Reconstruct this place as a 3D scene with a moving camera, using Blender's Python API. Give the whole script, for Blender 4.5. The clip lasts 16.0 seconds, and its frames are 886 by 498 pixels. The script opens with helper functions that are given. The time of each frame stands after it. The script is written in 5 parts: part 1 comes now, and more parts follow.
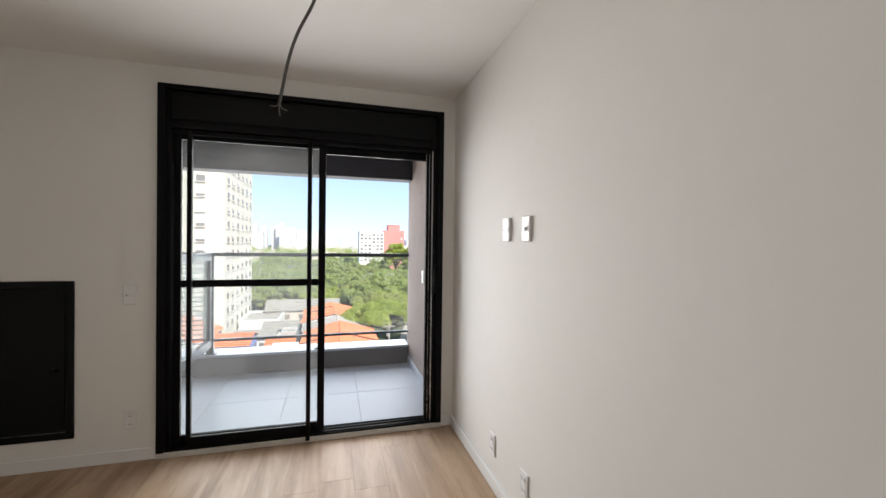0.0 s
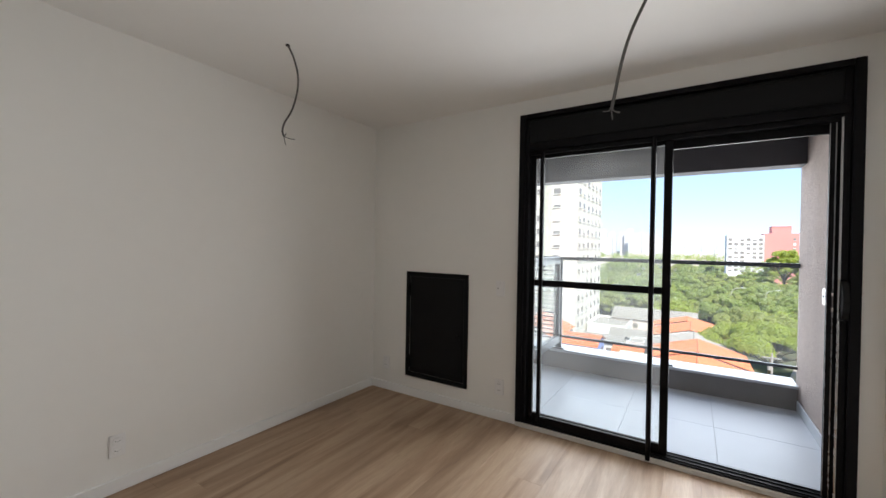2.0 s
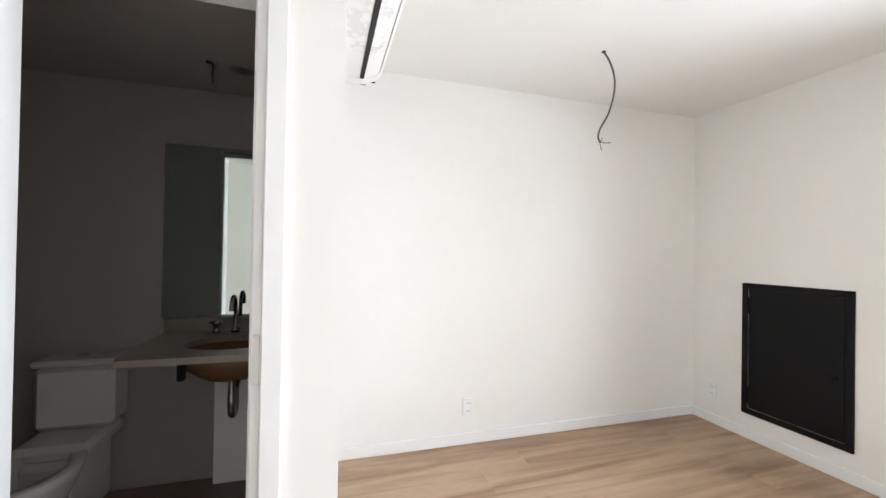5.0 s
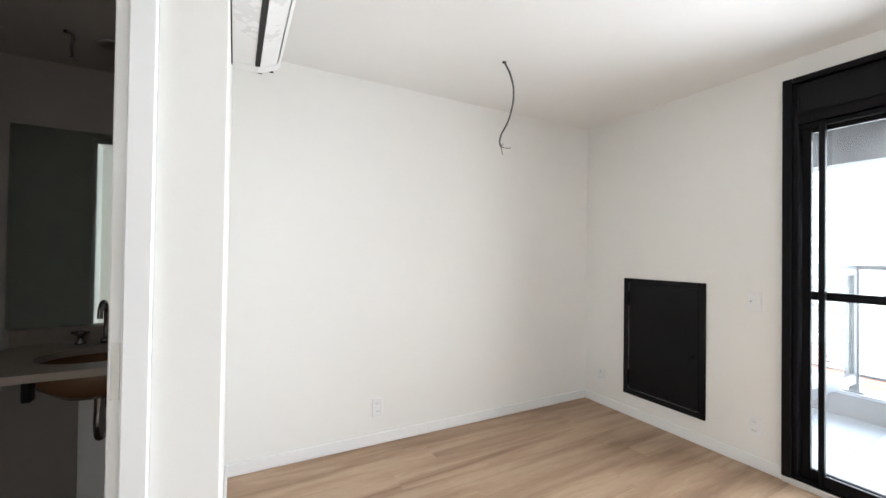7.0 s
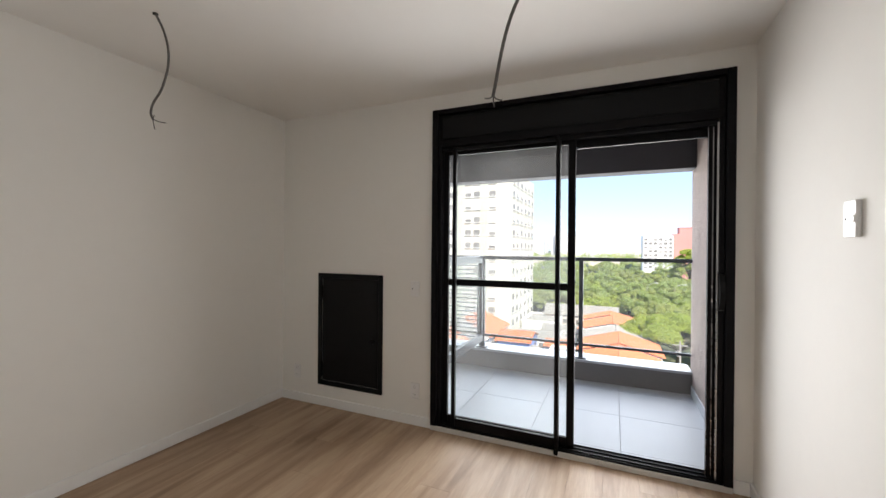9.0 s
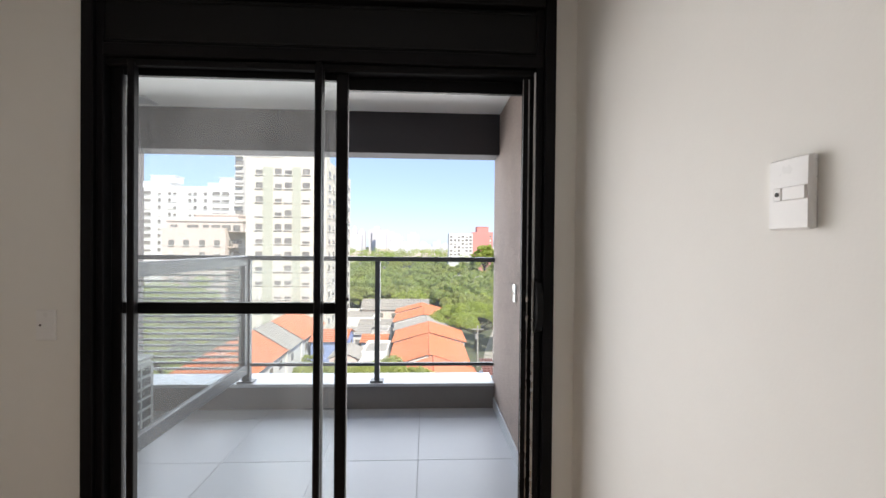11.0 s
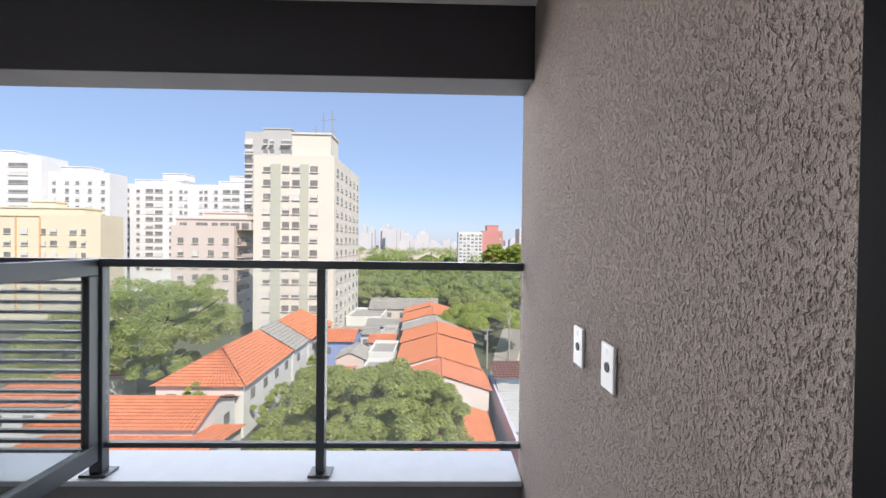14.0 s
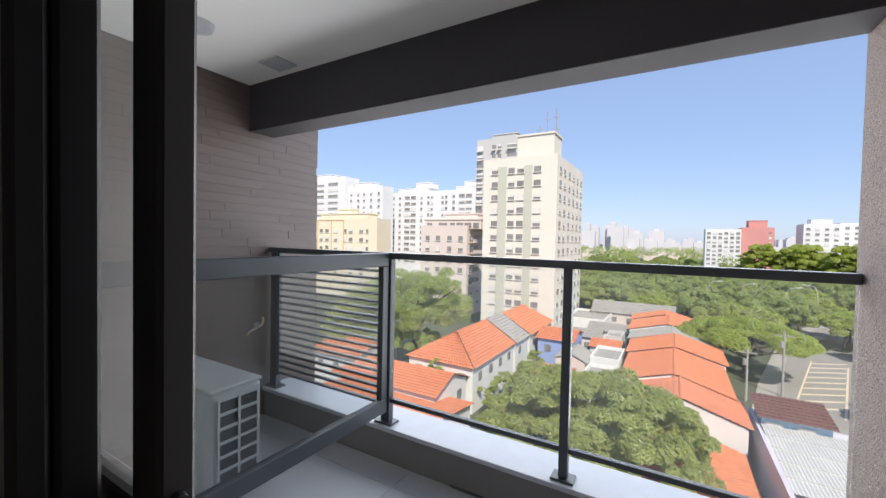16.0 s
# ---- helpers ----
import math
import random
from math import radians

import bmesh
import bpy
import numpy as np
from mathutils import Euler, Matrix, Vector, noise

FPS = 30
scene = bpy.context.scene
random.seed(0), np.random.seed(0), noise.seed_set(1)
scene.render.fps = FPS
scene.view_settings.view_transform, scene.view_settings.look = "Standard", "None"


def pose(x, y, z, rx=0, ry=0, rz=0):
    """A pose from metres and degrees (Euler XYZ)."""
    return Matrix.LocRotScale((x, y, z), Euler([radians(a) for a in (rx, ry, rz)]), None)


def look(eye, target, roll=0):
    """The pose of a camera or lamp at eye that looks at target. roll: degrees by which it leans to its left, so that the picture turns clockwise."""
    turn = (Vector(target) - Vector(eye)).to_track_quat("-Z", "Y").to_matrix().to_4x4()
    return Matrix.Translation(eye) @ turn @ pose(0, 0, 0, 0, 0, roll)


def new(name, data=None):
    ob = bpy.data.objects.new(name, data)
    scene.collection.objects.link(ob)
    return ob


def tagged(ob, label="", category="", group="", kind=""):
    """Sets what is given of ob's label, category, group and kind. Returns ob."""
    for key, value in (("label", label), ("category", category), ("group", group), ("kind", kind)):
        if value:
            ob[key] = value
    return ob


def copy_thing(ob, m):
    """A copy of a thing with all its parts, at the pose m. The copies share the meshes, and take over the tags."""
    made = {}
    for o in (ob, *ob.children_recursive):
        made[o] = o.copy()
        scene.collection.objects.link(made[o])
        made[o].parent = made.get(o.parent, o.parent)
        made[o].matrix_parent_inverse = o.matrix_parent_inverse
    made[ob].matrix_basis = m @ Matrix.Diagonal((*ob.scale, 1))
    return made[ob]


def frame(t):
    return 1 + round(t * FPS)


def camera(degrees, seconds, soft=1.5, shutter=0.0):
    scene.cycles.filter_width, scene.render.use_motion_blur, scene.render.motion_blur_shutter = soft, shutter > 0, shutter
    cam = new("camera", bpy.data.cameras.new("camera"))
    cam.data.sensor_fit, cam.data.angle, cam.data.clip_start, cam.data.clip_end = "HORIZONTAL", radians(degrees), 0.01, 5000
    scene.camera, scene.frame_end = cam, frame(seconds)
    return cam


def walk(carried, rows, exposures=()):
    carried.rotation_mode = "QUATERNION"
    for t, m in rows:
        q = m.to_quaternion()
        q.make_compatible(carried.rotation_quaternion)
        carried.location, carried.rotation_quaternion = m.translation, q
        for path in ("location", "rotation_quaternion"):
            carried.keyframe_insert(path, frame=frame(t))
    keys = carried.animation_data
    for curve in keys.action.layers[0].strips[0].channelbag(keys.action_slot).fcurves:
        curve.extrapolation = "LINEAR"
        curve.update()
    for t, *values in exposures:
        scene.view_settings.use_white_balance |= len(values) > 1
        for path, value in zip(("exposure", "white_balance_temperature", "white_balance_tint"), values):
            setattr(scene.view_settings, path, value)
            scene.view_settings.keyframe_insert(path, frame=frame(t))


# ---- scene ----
cam = camera(97.1, 16.0)
PATH = [
    (0, (1.087, -2.898, 1.387), (1.62, -0.97, 1.368), 0.7),
    (0.5, (1.148, -2.863, 1.381), (1.212, -0.864, 1.365), 0.7),
    (1, (1.157, -2.861, 1.382), (0.776, -0.898, 1.364), 0.8),
    (1.5, (1.149, -2.862, 1.376), (0.391, -1.011, 1.361), 0.8),
    (2, (1.14, -2.889, 1.381), (0.064, -1.204, 1.366), 1.0),
    (2.5, (1.109, -2.943, 1.368), (-0.229, -1.457, 1.36), 0.8),
    (3, (1.116, -2.983, 1.346), (-0.457, -1.747, 1.351), 1.1),
    (3.5, (1.081, -3.035, 1.347), (-0.666, -2.062, 1.35), 1.0),
    (4, (1.073, -3.047, 1.345), (-0.804, -2.358, 1.346), 1.0),
    (4.2, (1.068, -3.045, 1.343), (-0.842, -2.453, 1.347), 1.1),
    (6.3, (1.097, -2.955, 1.323), (-0.818, -2.379, 1.344), 0.9),
    (6.5, (1.108, -2.948, 1.351), (-0.78, -2.288, 1.355), 0.9),
    (7, (1.116, -2.937, 1.326), (-0.649, -1.995, 1.35), 0.8),
    (7.5, (1.141, -2.907, 1.364), (-0.433, -1.673, 1.366), 0.6),
    (8, (1.223, -2.856, 1.358), (-0.122, -1.376, 1.363), 0.6),
    (8.5, (1.262, -2.801, 1.365), (0.164, -1.129, 1.362), 0.6),
    (9, (1.26, -2.686, 1.365), (0.456, -0.854, 1.361), 0.5),
    (9.5, (1.235, -2.472, 1.371), (0.745, -0.533, 1.366), 0.5),
    (10, (1.222, -2.238, 1.379), (1.016, -0.248, 1.371), 0.5),
    (10.2, (1.243, -2.116, 1.377), (1.121, -0.12, 1.366), 0.6),
    (12.3, (1.48, -0.87, 1.381), (1.656, 1.123, 1.36), 0.3),
    (12.5, (1.496, -0.761, 1.374), (1.673, 1.231, 1.355), 0.5),
    (12.7, (1.504, -0.647, 1.368), (1.682, 1.345, 1.344), 0.6),
    (13, (1.51, -0.473, 1.376), (1.685, 1.519, 1.351), 0.6),
    (13.5, (1.523, -0.266, 1.372), (1.659, 1.73, 1.356), 0.6),
    (14, (1.511, -0.158, 1.371), (1.549, 1.842, 1.348), 0.7),
    (14.5, (1.476, -0.106, 1.377), (1.317, 1.888, 1.346), 0.9),
    (15, (1.442, -0.096, 1.384), (1.007, 1.855, 1.338), 0.9),
    (15.5, (1.409, -0.103, 1.373), (0.675, 1.757, 1.327), 1.1),
    (15.7, (1.387, -0.11, 1.373), (0.543, 1.702, 1.326), 1.2),
    (16, (1.371, -0.13, 1.373), (0.358, 1.594, 1.322), 1.2),
]

EXPOSURES = [(0.0, 0.78, 6650, 11), (1.5, 0.78, 6500, 11), (2.0, 0.9, 6400, 10), (2.5, 1.02, 6600, 10), (3.0, 1.25, 6650, 9), (3.5, 1.65, 6500, 9), (4.0, 2.0, 6250, 10), (4.2, 2.12, 6200, 10), (6.3, 2.52, 5850, 8), (7.0, 2.2, 6000, 8),
             (7.5, 1.74, 6400, 9), (8.0, 1.52, 6650, 10), (8.5, 1.2, 6650, 11), (9.0, 0.98, 6650, 11), (9.5, 0.8, 6650, 12), (10.2, 0.8, 6650, 12), (12.3, 0.36, 6850, 12), (12.7, 0.3, 6800, 13), (13.5, 0.25, 6650, 13), (16.0, 0.25, 6600, 13)]
walk(cam, [(t, look(eye, target, roll)) for t, eye, target, roll in PATH], EXPOSURES)

# ---- world, sun ----
SUN_EL, SUN_AZ = radians(50), radians(34)   # from behind the building, to the right
world = bpy.data.worlds.new("world")
scene.world = world
world.use_nodes = True
wn = world.node_tree.nodes
sky = wn.new("ShaderNodeTexSky")
sky.sky_type, sky.sun_disc = "NISHITA", False
sky.sun_elevation = SUN_EL
sky.sun_rotation = radians(180) - SUN_AZ
sky.air_density, sky.dust_density, sky.ozone_density = 1.0, 0.5, 2.0
wn["Background"].inputs["Strength"].default_value = 0.15
veil = wn.new("ShaderNodeMix")      # even summer haze over the clear sky
veil.data_type = "RGBA"
veil.inputs["Factor"].default_value = 0.62
veil.inputs["B"].default_value = (2.2, 3.15, 5.2, 1)
world.node_tree.links.new(sky.outputs["Color"], veil.inputs["A"])
world.node_tree.links.new(veil.outputs["Result"], wn["Background"].inputs["Color"])
sun_data = bpy.data.lights.new("sun", "SUN")
sun_data.energy, sun_data.angle, sun_data.color = 5.0, radians(0.5), (1.0, 0.93, 0.83)
sun = new("sun", sun_data)
sun.matrix_world = look((math.sin(SUN_AZ) * 50, -math.cos(SUN_AZ) * 50, math.tan(SUN_EL) * 50), (0, 0, 0))

# added area lamps boosting the sky's light through the balcony opening and the door
def sky_lamp(eye, target, wide, high, watts, tone, spread=180):
    data = bpy.data.lights.new("sky_boost", "AREA")
    data.shape, data.size, data.size_y, data.energy, data.color = "RECTANGLE", wide, high, watts, tone
    data.spread = radians(spread)
    new("sky_boost", data).matrix_world = look(eye, target)


sky_lamp((0.28, 3.2, 1.35), (0.28, 0, 1.35), 5.0, 3.0, 130, (0.90, 0.95, 1.0))
sky_lamp((0.85, 0.112, 1.06), (0.85, -2, 1.06), 1.52, 1.95, 13.0, (1.0, 0.985, 0.97), 143)


# ---- materials ----
def mat(name, col, rough=0.6, metal=0.0, var=0.06, scale=3.0, bump=0.0, bscale=60.0, stretch=(1, 1, 1), col2=None, rand=0.0, bdist=0.004):
    """Paint, plaster, metal: two scales of noise in colour and roughness, and fine relief."""
    m = bpy.data.materials.new(name)
    m.use_nodes = True
    n, l = m.node_tree.nodes, m.node_tree.links
    p = n["Principled BSDF"]
    p.inputs["Metallic"].default_value = metal
    tc, mp = n.new("ShaderNodeTexCoord"), n.new("ShaderNodeMapping")
    mp.inputs["Scale"].default_value = stretch
    l.new(tc.outputs["Object"], mp.inputs["Vector"])
    big, fine = n.new("ShaderNodeTexNoise"), n.new("ShaderNodeTexNoise")
    big.inputs["Scale"].default_value, fine.inputs["Scale"].default_value = scale, scale * 11
    big.inputs["Detail"].default_value, fine.inputs["Detail"].default_value = 4, 3
    add = n.new("ShaderNodeMath")
    add.operation = "ADD"
    l.new(mp.outputs["Vector"], big.inputs["Vector"])
    l.new(mp.outputs["Vector"], fine.inputs["Vector"])
    half = n.new("ShaderNodeMath")
    half.operation = "MULTIPLY"
    half.inputs[1].default_value = 0.45
    l.new(fine.outputs["Fac"], half.inputs[0])
    l.new(big.outputs["Fac"], add.inputs[0])
    l.new(half.outputs[0], add.inputs[1])
    fac = add.outputs[0]
    if rand:
        oi, ra, mu = n.new("ShaderNodeObjectInfo"), n.new("ShaderNodeMath"), n.new("ShaderNodeMath")
        mu.operation, mu.inputs[1].default_value = "MULTIPLY", rand
        ra.operation = "ADD"
        l.new(oi.outputs["Random"], mu.inputs[0])
        l.new(fac, ra.inputs[0])
        l.new(mu.outputs[0], ra.inputs[1])
        fac = ra.outputs[0]
    ramp = n.new("ShaderNodeMapRange")
    ramp.inputs["From Min"].default_value, ramp.inputs["From Max"].default_value = 0.4, 1.05 + rand
    l.new(fac, ramp.inputs["Value"])
    mix = n.new("ShaderNodeMix")
    mix.data_type = "RGBA"
    a = tuple(max(0.0, c * (1 - var)) for c in col)
    b = col2 if col2 else tuple(min(1.0, c * (1 + var)) for c in col)
    mix.inputs["A"].default_value, mix.inputs["B"].default_value = (*a, 1), (*b, 1)
    l.new(ramp.outputs["Result"], mix.inputs["Factor"])
    l.new(mix.outputs["Result"], p.inputs["Base Color"])
    rr = n.new("ShaderNodeMapRange")
    rr.inputs["From Min"].default_value, rr.inputs["From Max"].default_value = 0.4, 1.1
    rr.inputs["To Min"].default_value, rr.inputs["To Max"].default_value = max(0.03, rough - 0.08), min(1.0, rough + 0.08)
    l.new(add.outputs[0], rr.inputs["Value"])
    l.new(rr.outputs["Result"], p.inputs["Roughness"])
    if bump:
        bn, bu = n.new("ShaderNodeTexNoise"), n.new("ShaderNodeBump")
        bn.inputs["Scale"].default_value, bn.inputs["Detail"].default_value = bscale, 3
        bu.inputs["Strength"].default_value, bu.inputs["Distance"].default_value = bump, bdist
        l.new(mp.outputs["Vector"], bn.inputs["Vector"])
        l.new(bn.outputs["Fac"], bu.inputs["Height"])
        l.new(bu.outputs["Normal"], p.inputs["Normal"])
    return m


def wood_mat():
    """Oak laminate: long grain along y, dark streaks, tone varied plank by plank."""
    m = bpy.data.materials.new("oak_laminate")
    m.use_nodes = True
    n, l = m.node_tree.nodes, m.node_tree.links
    p = n["Principled BSDF"]
    tc, mp, oi = n.new("ShaderNodeNewGeometry"), n.new("ShaderNodeMapping"), n.new("ShaderNodeObjectInfo")
    mp.inputs["Scale"].default_value = (9, 0.85, 9)
    off = n.new("ShaderNodeVectorMath")
    off.operation = "ADD"
    sc = n.new("ShaderNodeMath")
    sc.operation, sc.inputs[1].default_value = "MULTIPLY", 0.05
    l.new(oi.outputs["Random"], sc.inputs[0])
    l.new(tc.outputs["Position"], off.inputs[0])
    l.new(sc.outputs[0], off.inputs[1])
    l.new(off.outputs["Vector"], mp.inputs["Vector"])
    streak, grain = n.new("ShaderNodeTexNoise"), n.new("ShaderNodeTexNoise")
    streak.inputs["Scale"].default_value, streak.inputs["Detail"].default_value, streak.inputs["Distortion"].default_value = 1.25, 3, 0.5
    grain.inputs["Scale"].default_value, grain.inputs["Detail"].default_value = 14, 4
    l.new(mp.outputs["Vector"], streak.inputs["Vector"])
    l.new(mp.outputs["Vector"], grain.inputs["Vector"])
    ramp = n.new("ShaderNodeValToRGB")
    e = ramp.color_ramp.elements
    e[0].position, e[0].color = 0.30, (0.275, 0.176, 0.110, 1)
    e[1].position, e[1].color = 0.64, (0.485, 0.347, 0.232, 1)
    mid = e.new(0.46)
    mid.color = (0.388, 0.262, 0.170, 1)
    l.new(streak.outputs["Fac"], ramp.inputs["Fac"])
    mul = n.new("ShaderNodeMix")
    mul.data_type, mul.blend_type = "RGBA", "MULTIPLY"
    gr = n.new("ShaderNodeMapRange")
    gr.inputs["From Min"].default_value, gr.inputs["From Max"].default_value = 0.3, 0.7
    gr.inputs["To Min"].default_value, gr.inputs["To Max"].default_value = 0.92, 1.07
    l.new(grain.outputs["Fac"], gr.inputs["Value"])
    tone = n.new("ShaderNodeMapRange")
    tone.inputs["To Min"].default_value, tone.inputs["To Max"].default_value = 0.96, 1.04
    l.new(oi.outputs["Random"], tone.inputs["Value"])
    tm = n.new("ShaderNodeMath")
    tm.operation = "MULTIPLY"
    l.new(gr.outputs["Result"], tm.inputs[0])
    l.new(tone.outputs["Result"], tm.inputs[1])
    mul.inputs["Factor"].default_value = 1.0
    l.new(ramp.outputs["Color"], mul.inputs["A"])
    l.new(tm.outputs[0], mul.inputs["B"])
    l.new(mul.outputs["Result"], p.inputs["Base Color"])
    p.inputs["Roughness"].default_value = 0.52
    bu = n.new("ShaderNodeBump")
    bu.inputs["Strength"].default_value, bu.inputs["Distance"].default_value = 0.15, 0.001
    l.new(grain.outputs["Fac"], bu.inputs["Height"])
    l.new(bu.outputs["Normal"], p.inputs["Normal"])
    return m


def glass_mat(name, tint=(1, 1, 1), gloss=0.08, graze=0.45, dust=0.0):
    """Thin clear pane: mostly let through, a little mirrored, with a film of dust."""
    m = bpy.data.materials.new(name)
    m.use_nodes = True
    n, l = m.node_tree.nodes, m.node_tree.links
    n.remove(n["Principled BSDF"])
    tr, gl, mx, fr = n.new("ShaderNodeBsdfTransparent"), n.new("ShaderNodeBsdfGlossy"), n.new("ShaderNodeMixShader"), n.new("ShaderNodeLayerWeight")
    tr.inputs["Color"].default_value = (*tint, 1)
    gl.inputs["Roughness"].default_value = 0.02
    fr.inputs["Blend"].default_value = 0.5
    pw, sc = n.new("ShaderNodeMath"), n.new("ShaderNodeMath")
    pw.operation, pw.inputs[1].default_value = "POWER", 4.0
    sc.operation, sc.inputs[1].default_value, sc.inputs[2].default_value = "MULTIPLY_ADD", graze, gloss
    sc.use_clamp = True
    l.new(fr.outputs["Facing"], pw.inputs[0])
    l.new(pw.outputs[0], sc.inputs[0])
    l.new(sc.outputs[0], mx.inputs["Fac"])
    l.new(tr.outputs["BSDF"], mx.inputs[1])
    l.new(gl.outputs["BSDF"], mx.inputs[2])
    df, tl, film, top = n.new("ShaderNodeBsdfDiffuse"), n.new("ShaderNodeBsdfTranslucent"), n.new("ShaderNodeMixShader"), n.new("ShaderNodeMixShader")
    tc, no, mr = n.new("ShaderNodeTexCoord"), n.new("ShaderNodeTexNoise"), n.new("ShaderNodeMapRange")
    no.inputs["Scale"].default_value, no.inputs["Detail"].default_value = 2.2, 4
    mr.inputs["From Min"].default_value, mr.inputs["From Max"].default_value = 0.3, 0.7
    mr.inputs["To Min"].default_value, mr.inputs["To Max"].default_value = dust * 0.5, dust * 1.5
    film.inputs["Fac"].default_value = 0.5
    l.new(tc.outputs["Object"], no.inputs["Vector"])
    l.new(no.outputs["Fac"], mr.inputs["Value"])
    l.new(df.outputs["BSDF"], film.inputs[1])
    l.new(tl.outputs["BSDF"], film.inputs[2])
    l.new(mr.outputs["Result"], top.inputs["Fac"])
    l.new(mx.outputs["Shader"], top.inputs[1])
    l.new(film.outputs["Shader"], top.inputs[2])
    l.new(top.outputs["Shader"], n["Material Output"].inputs["Surface"])
    return m


def leaf_mat(name, a, b):
    m = mat(name, a, 0.42, var=0.2, scale=0.9, col2=b)
    p = m.node_tree.nodes["Principled BSDF"]
    p.inputs["Specular IOR Level"].default_value = 0.5
    n, l = m.node_tree.nodes, m.node_tree.links
    tr, mx = n.new("ShaderNodeBsdfTranslucent"), n.new("ShaderNodeMixShader")
    tr.inputs["Color"].default_value = (b[0] * 1.6, b[1] * 1.7, b[2] * 1.2, 1)
    mx.inputs["Fac"].default_value = 0.48
    l.new(p.outputs["BSDF"], mx.inputs[1])
    l.new(tr.outputs["BSDF"], mx.inputs[2])
    l.new(mx.outputs["Shader"], n["Material Output"].inputs["Surface"])
    return m


M_WALL = mat("wall_paint", (0.845, 0.832, 0.798), 0.75, var=0.02, scale=1.2, bump=0.05, bscale=140)
M_CEIL = mat("ceiling_paint", (0.85, 0.838, 0.815), 0.85, var=0.02, scale=1.0, bump=0.05, bscale=90)
M_TRIM = mat("white_lacquer", (0.86, 0.86, 0.85), 0.35, var=0.02, scale=2)
M_OAK = wood_mat()
M_UNDER = mat("screed", (0.16, 0.12, 0.09), 0.9)
M_BLACK = mat("black_aluminium", (0.004, 0.0036, 0.0046), 0.52, var=0.15, scale=5, bump=0.03, bscale=400)
M_BLACK.node_tree.nodes["Principled BSDF"].inputs["Specular IOR Level"].default_value = 0.12
M_PANEL = mat("dark_steel", (0.0045, 0.0048, 0.0055), 0.5, var=0.12, scale=3, bump=0.03, bscale=200)
M_PANEL.node_tree.nodes["Principled BSDF"].inputs["Specular IOR Level"].default_value = 0.17
M_RAIL = mat("graphite_aluminium", (0.050, 0.058, 0.068), 0.38, var=0.12, scale=5)
M_GLASS = glass_mat("window_glass", (0.95, 0.97, 0.97), 0.03, 0.45, 0.038)
M_RGLASS = glass_mat("railing_glass", (0.95, 0.965, 0.955), 0.015, 0.2, 0.026)
M_CHROME = mat("chrome", (0.75, 0.74, 0.72), 0.12, metal=1.0, var=0.03)
M_BRONZE = mat("dark_chrome", (0.30, 0.28, 0.27), 0.18, metal=1.0, var=0.05)
M_TILE = mat("porcelain_tile", (0.48, 0.50, 0.53), 0.42, var=0.03, scale=2.5, rand=0.08)
M_GROUT = mat("grout", (0.41, 0.42, 0.43), 0.9)
M_CURB = mat("granite_curb", (0.44, 0.46, 0.49), 0.4, var=0.08, scale=9)
M_CONC = mat("painted_concrete", (0.30, 0.285, 0.27), 0.8, var=0.06, scale=2, bump=0.1, bscale=60)
M_KERB = mat("grey_kerb_paint", (0.18, 0.17, 0.168), 0.8, var=0.08, scale=2, bump=0.1, bscale=60)
M_BEAM = mat("dark_grey_paint", (0.029, 0.027, 0.032), 0.75, var=0.07, scale=2, bump=0.08, bscale=70)
M_PLATE = mat("white_plastic", (0.83, 0.825, 0.82), 0.3, var=0.02)
M_DARK = mat("black_void", (0.004, 0.004, 0.004), 0.6, var=0.1)
M_BRICK = mat("brown_ceramic", (0.088, 0.063, 0.056), 0.55, var=0.10, scale=4, rand=0.2, bump=0.12, bscale=45, stretch=(1, 0.3, 3), col2=(0.14, 0.106, 0.092))
M_CERAMIC = mat("white_ceramic", (0.58, 0.57, 0.555), 0.16, var=0.015)
M_STONE = mat("beige_stone", (0.25, 0.215, 0.175), 0.35, var=0.06, scale=18)
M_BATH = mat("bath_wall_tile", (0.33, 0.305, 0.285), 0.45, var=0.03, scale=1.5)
M_BATHF = mat("bath_floor_tile", (0.17, 0.115, 0.08), 0.4, var=0.08, scale=3)
M_WIRE = mat("grey_cable", (0.10, 0.095, 0.09), 0.5, var=0.1)
M_ACW = mat("white_coated_steel", (0.52, 0.54, 0.54), 0.4, var=0.03)
M_FIN = mat("coil_fins", (0.05, 0.055, 0.06), 0.5, var=0.2, scale=40)
M_MIRROR = mat("mirror_silver", (0.70, 0.76, 0.71), 0.02, metal=1.0, var=0.0)
M_MIRROR.node_tree.nodes["Map Range.001"].inputs["To Max"].default_value = 0.03


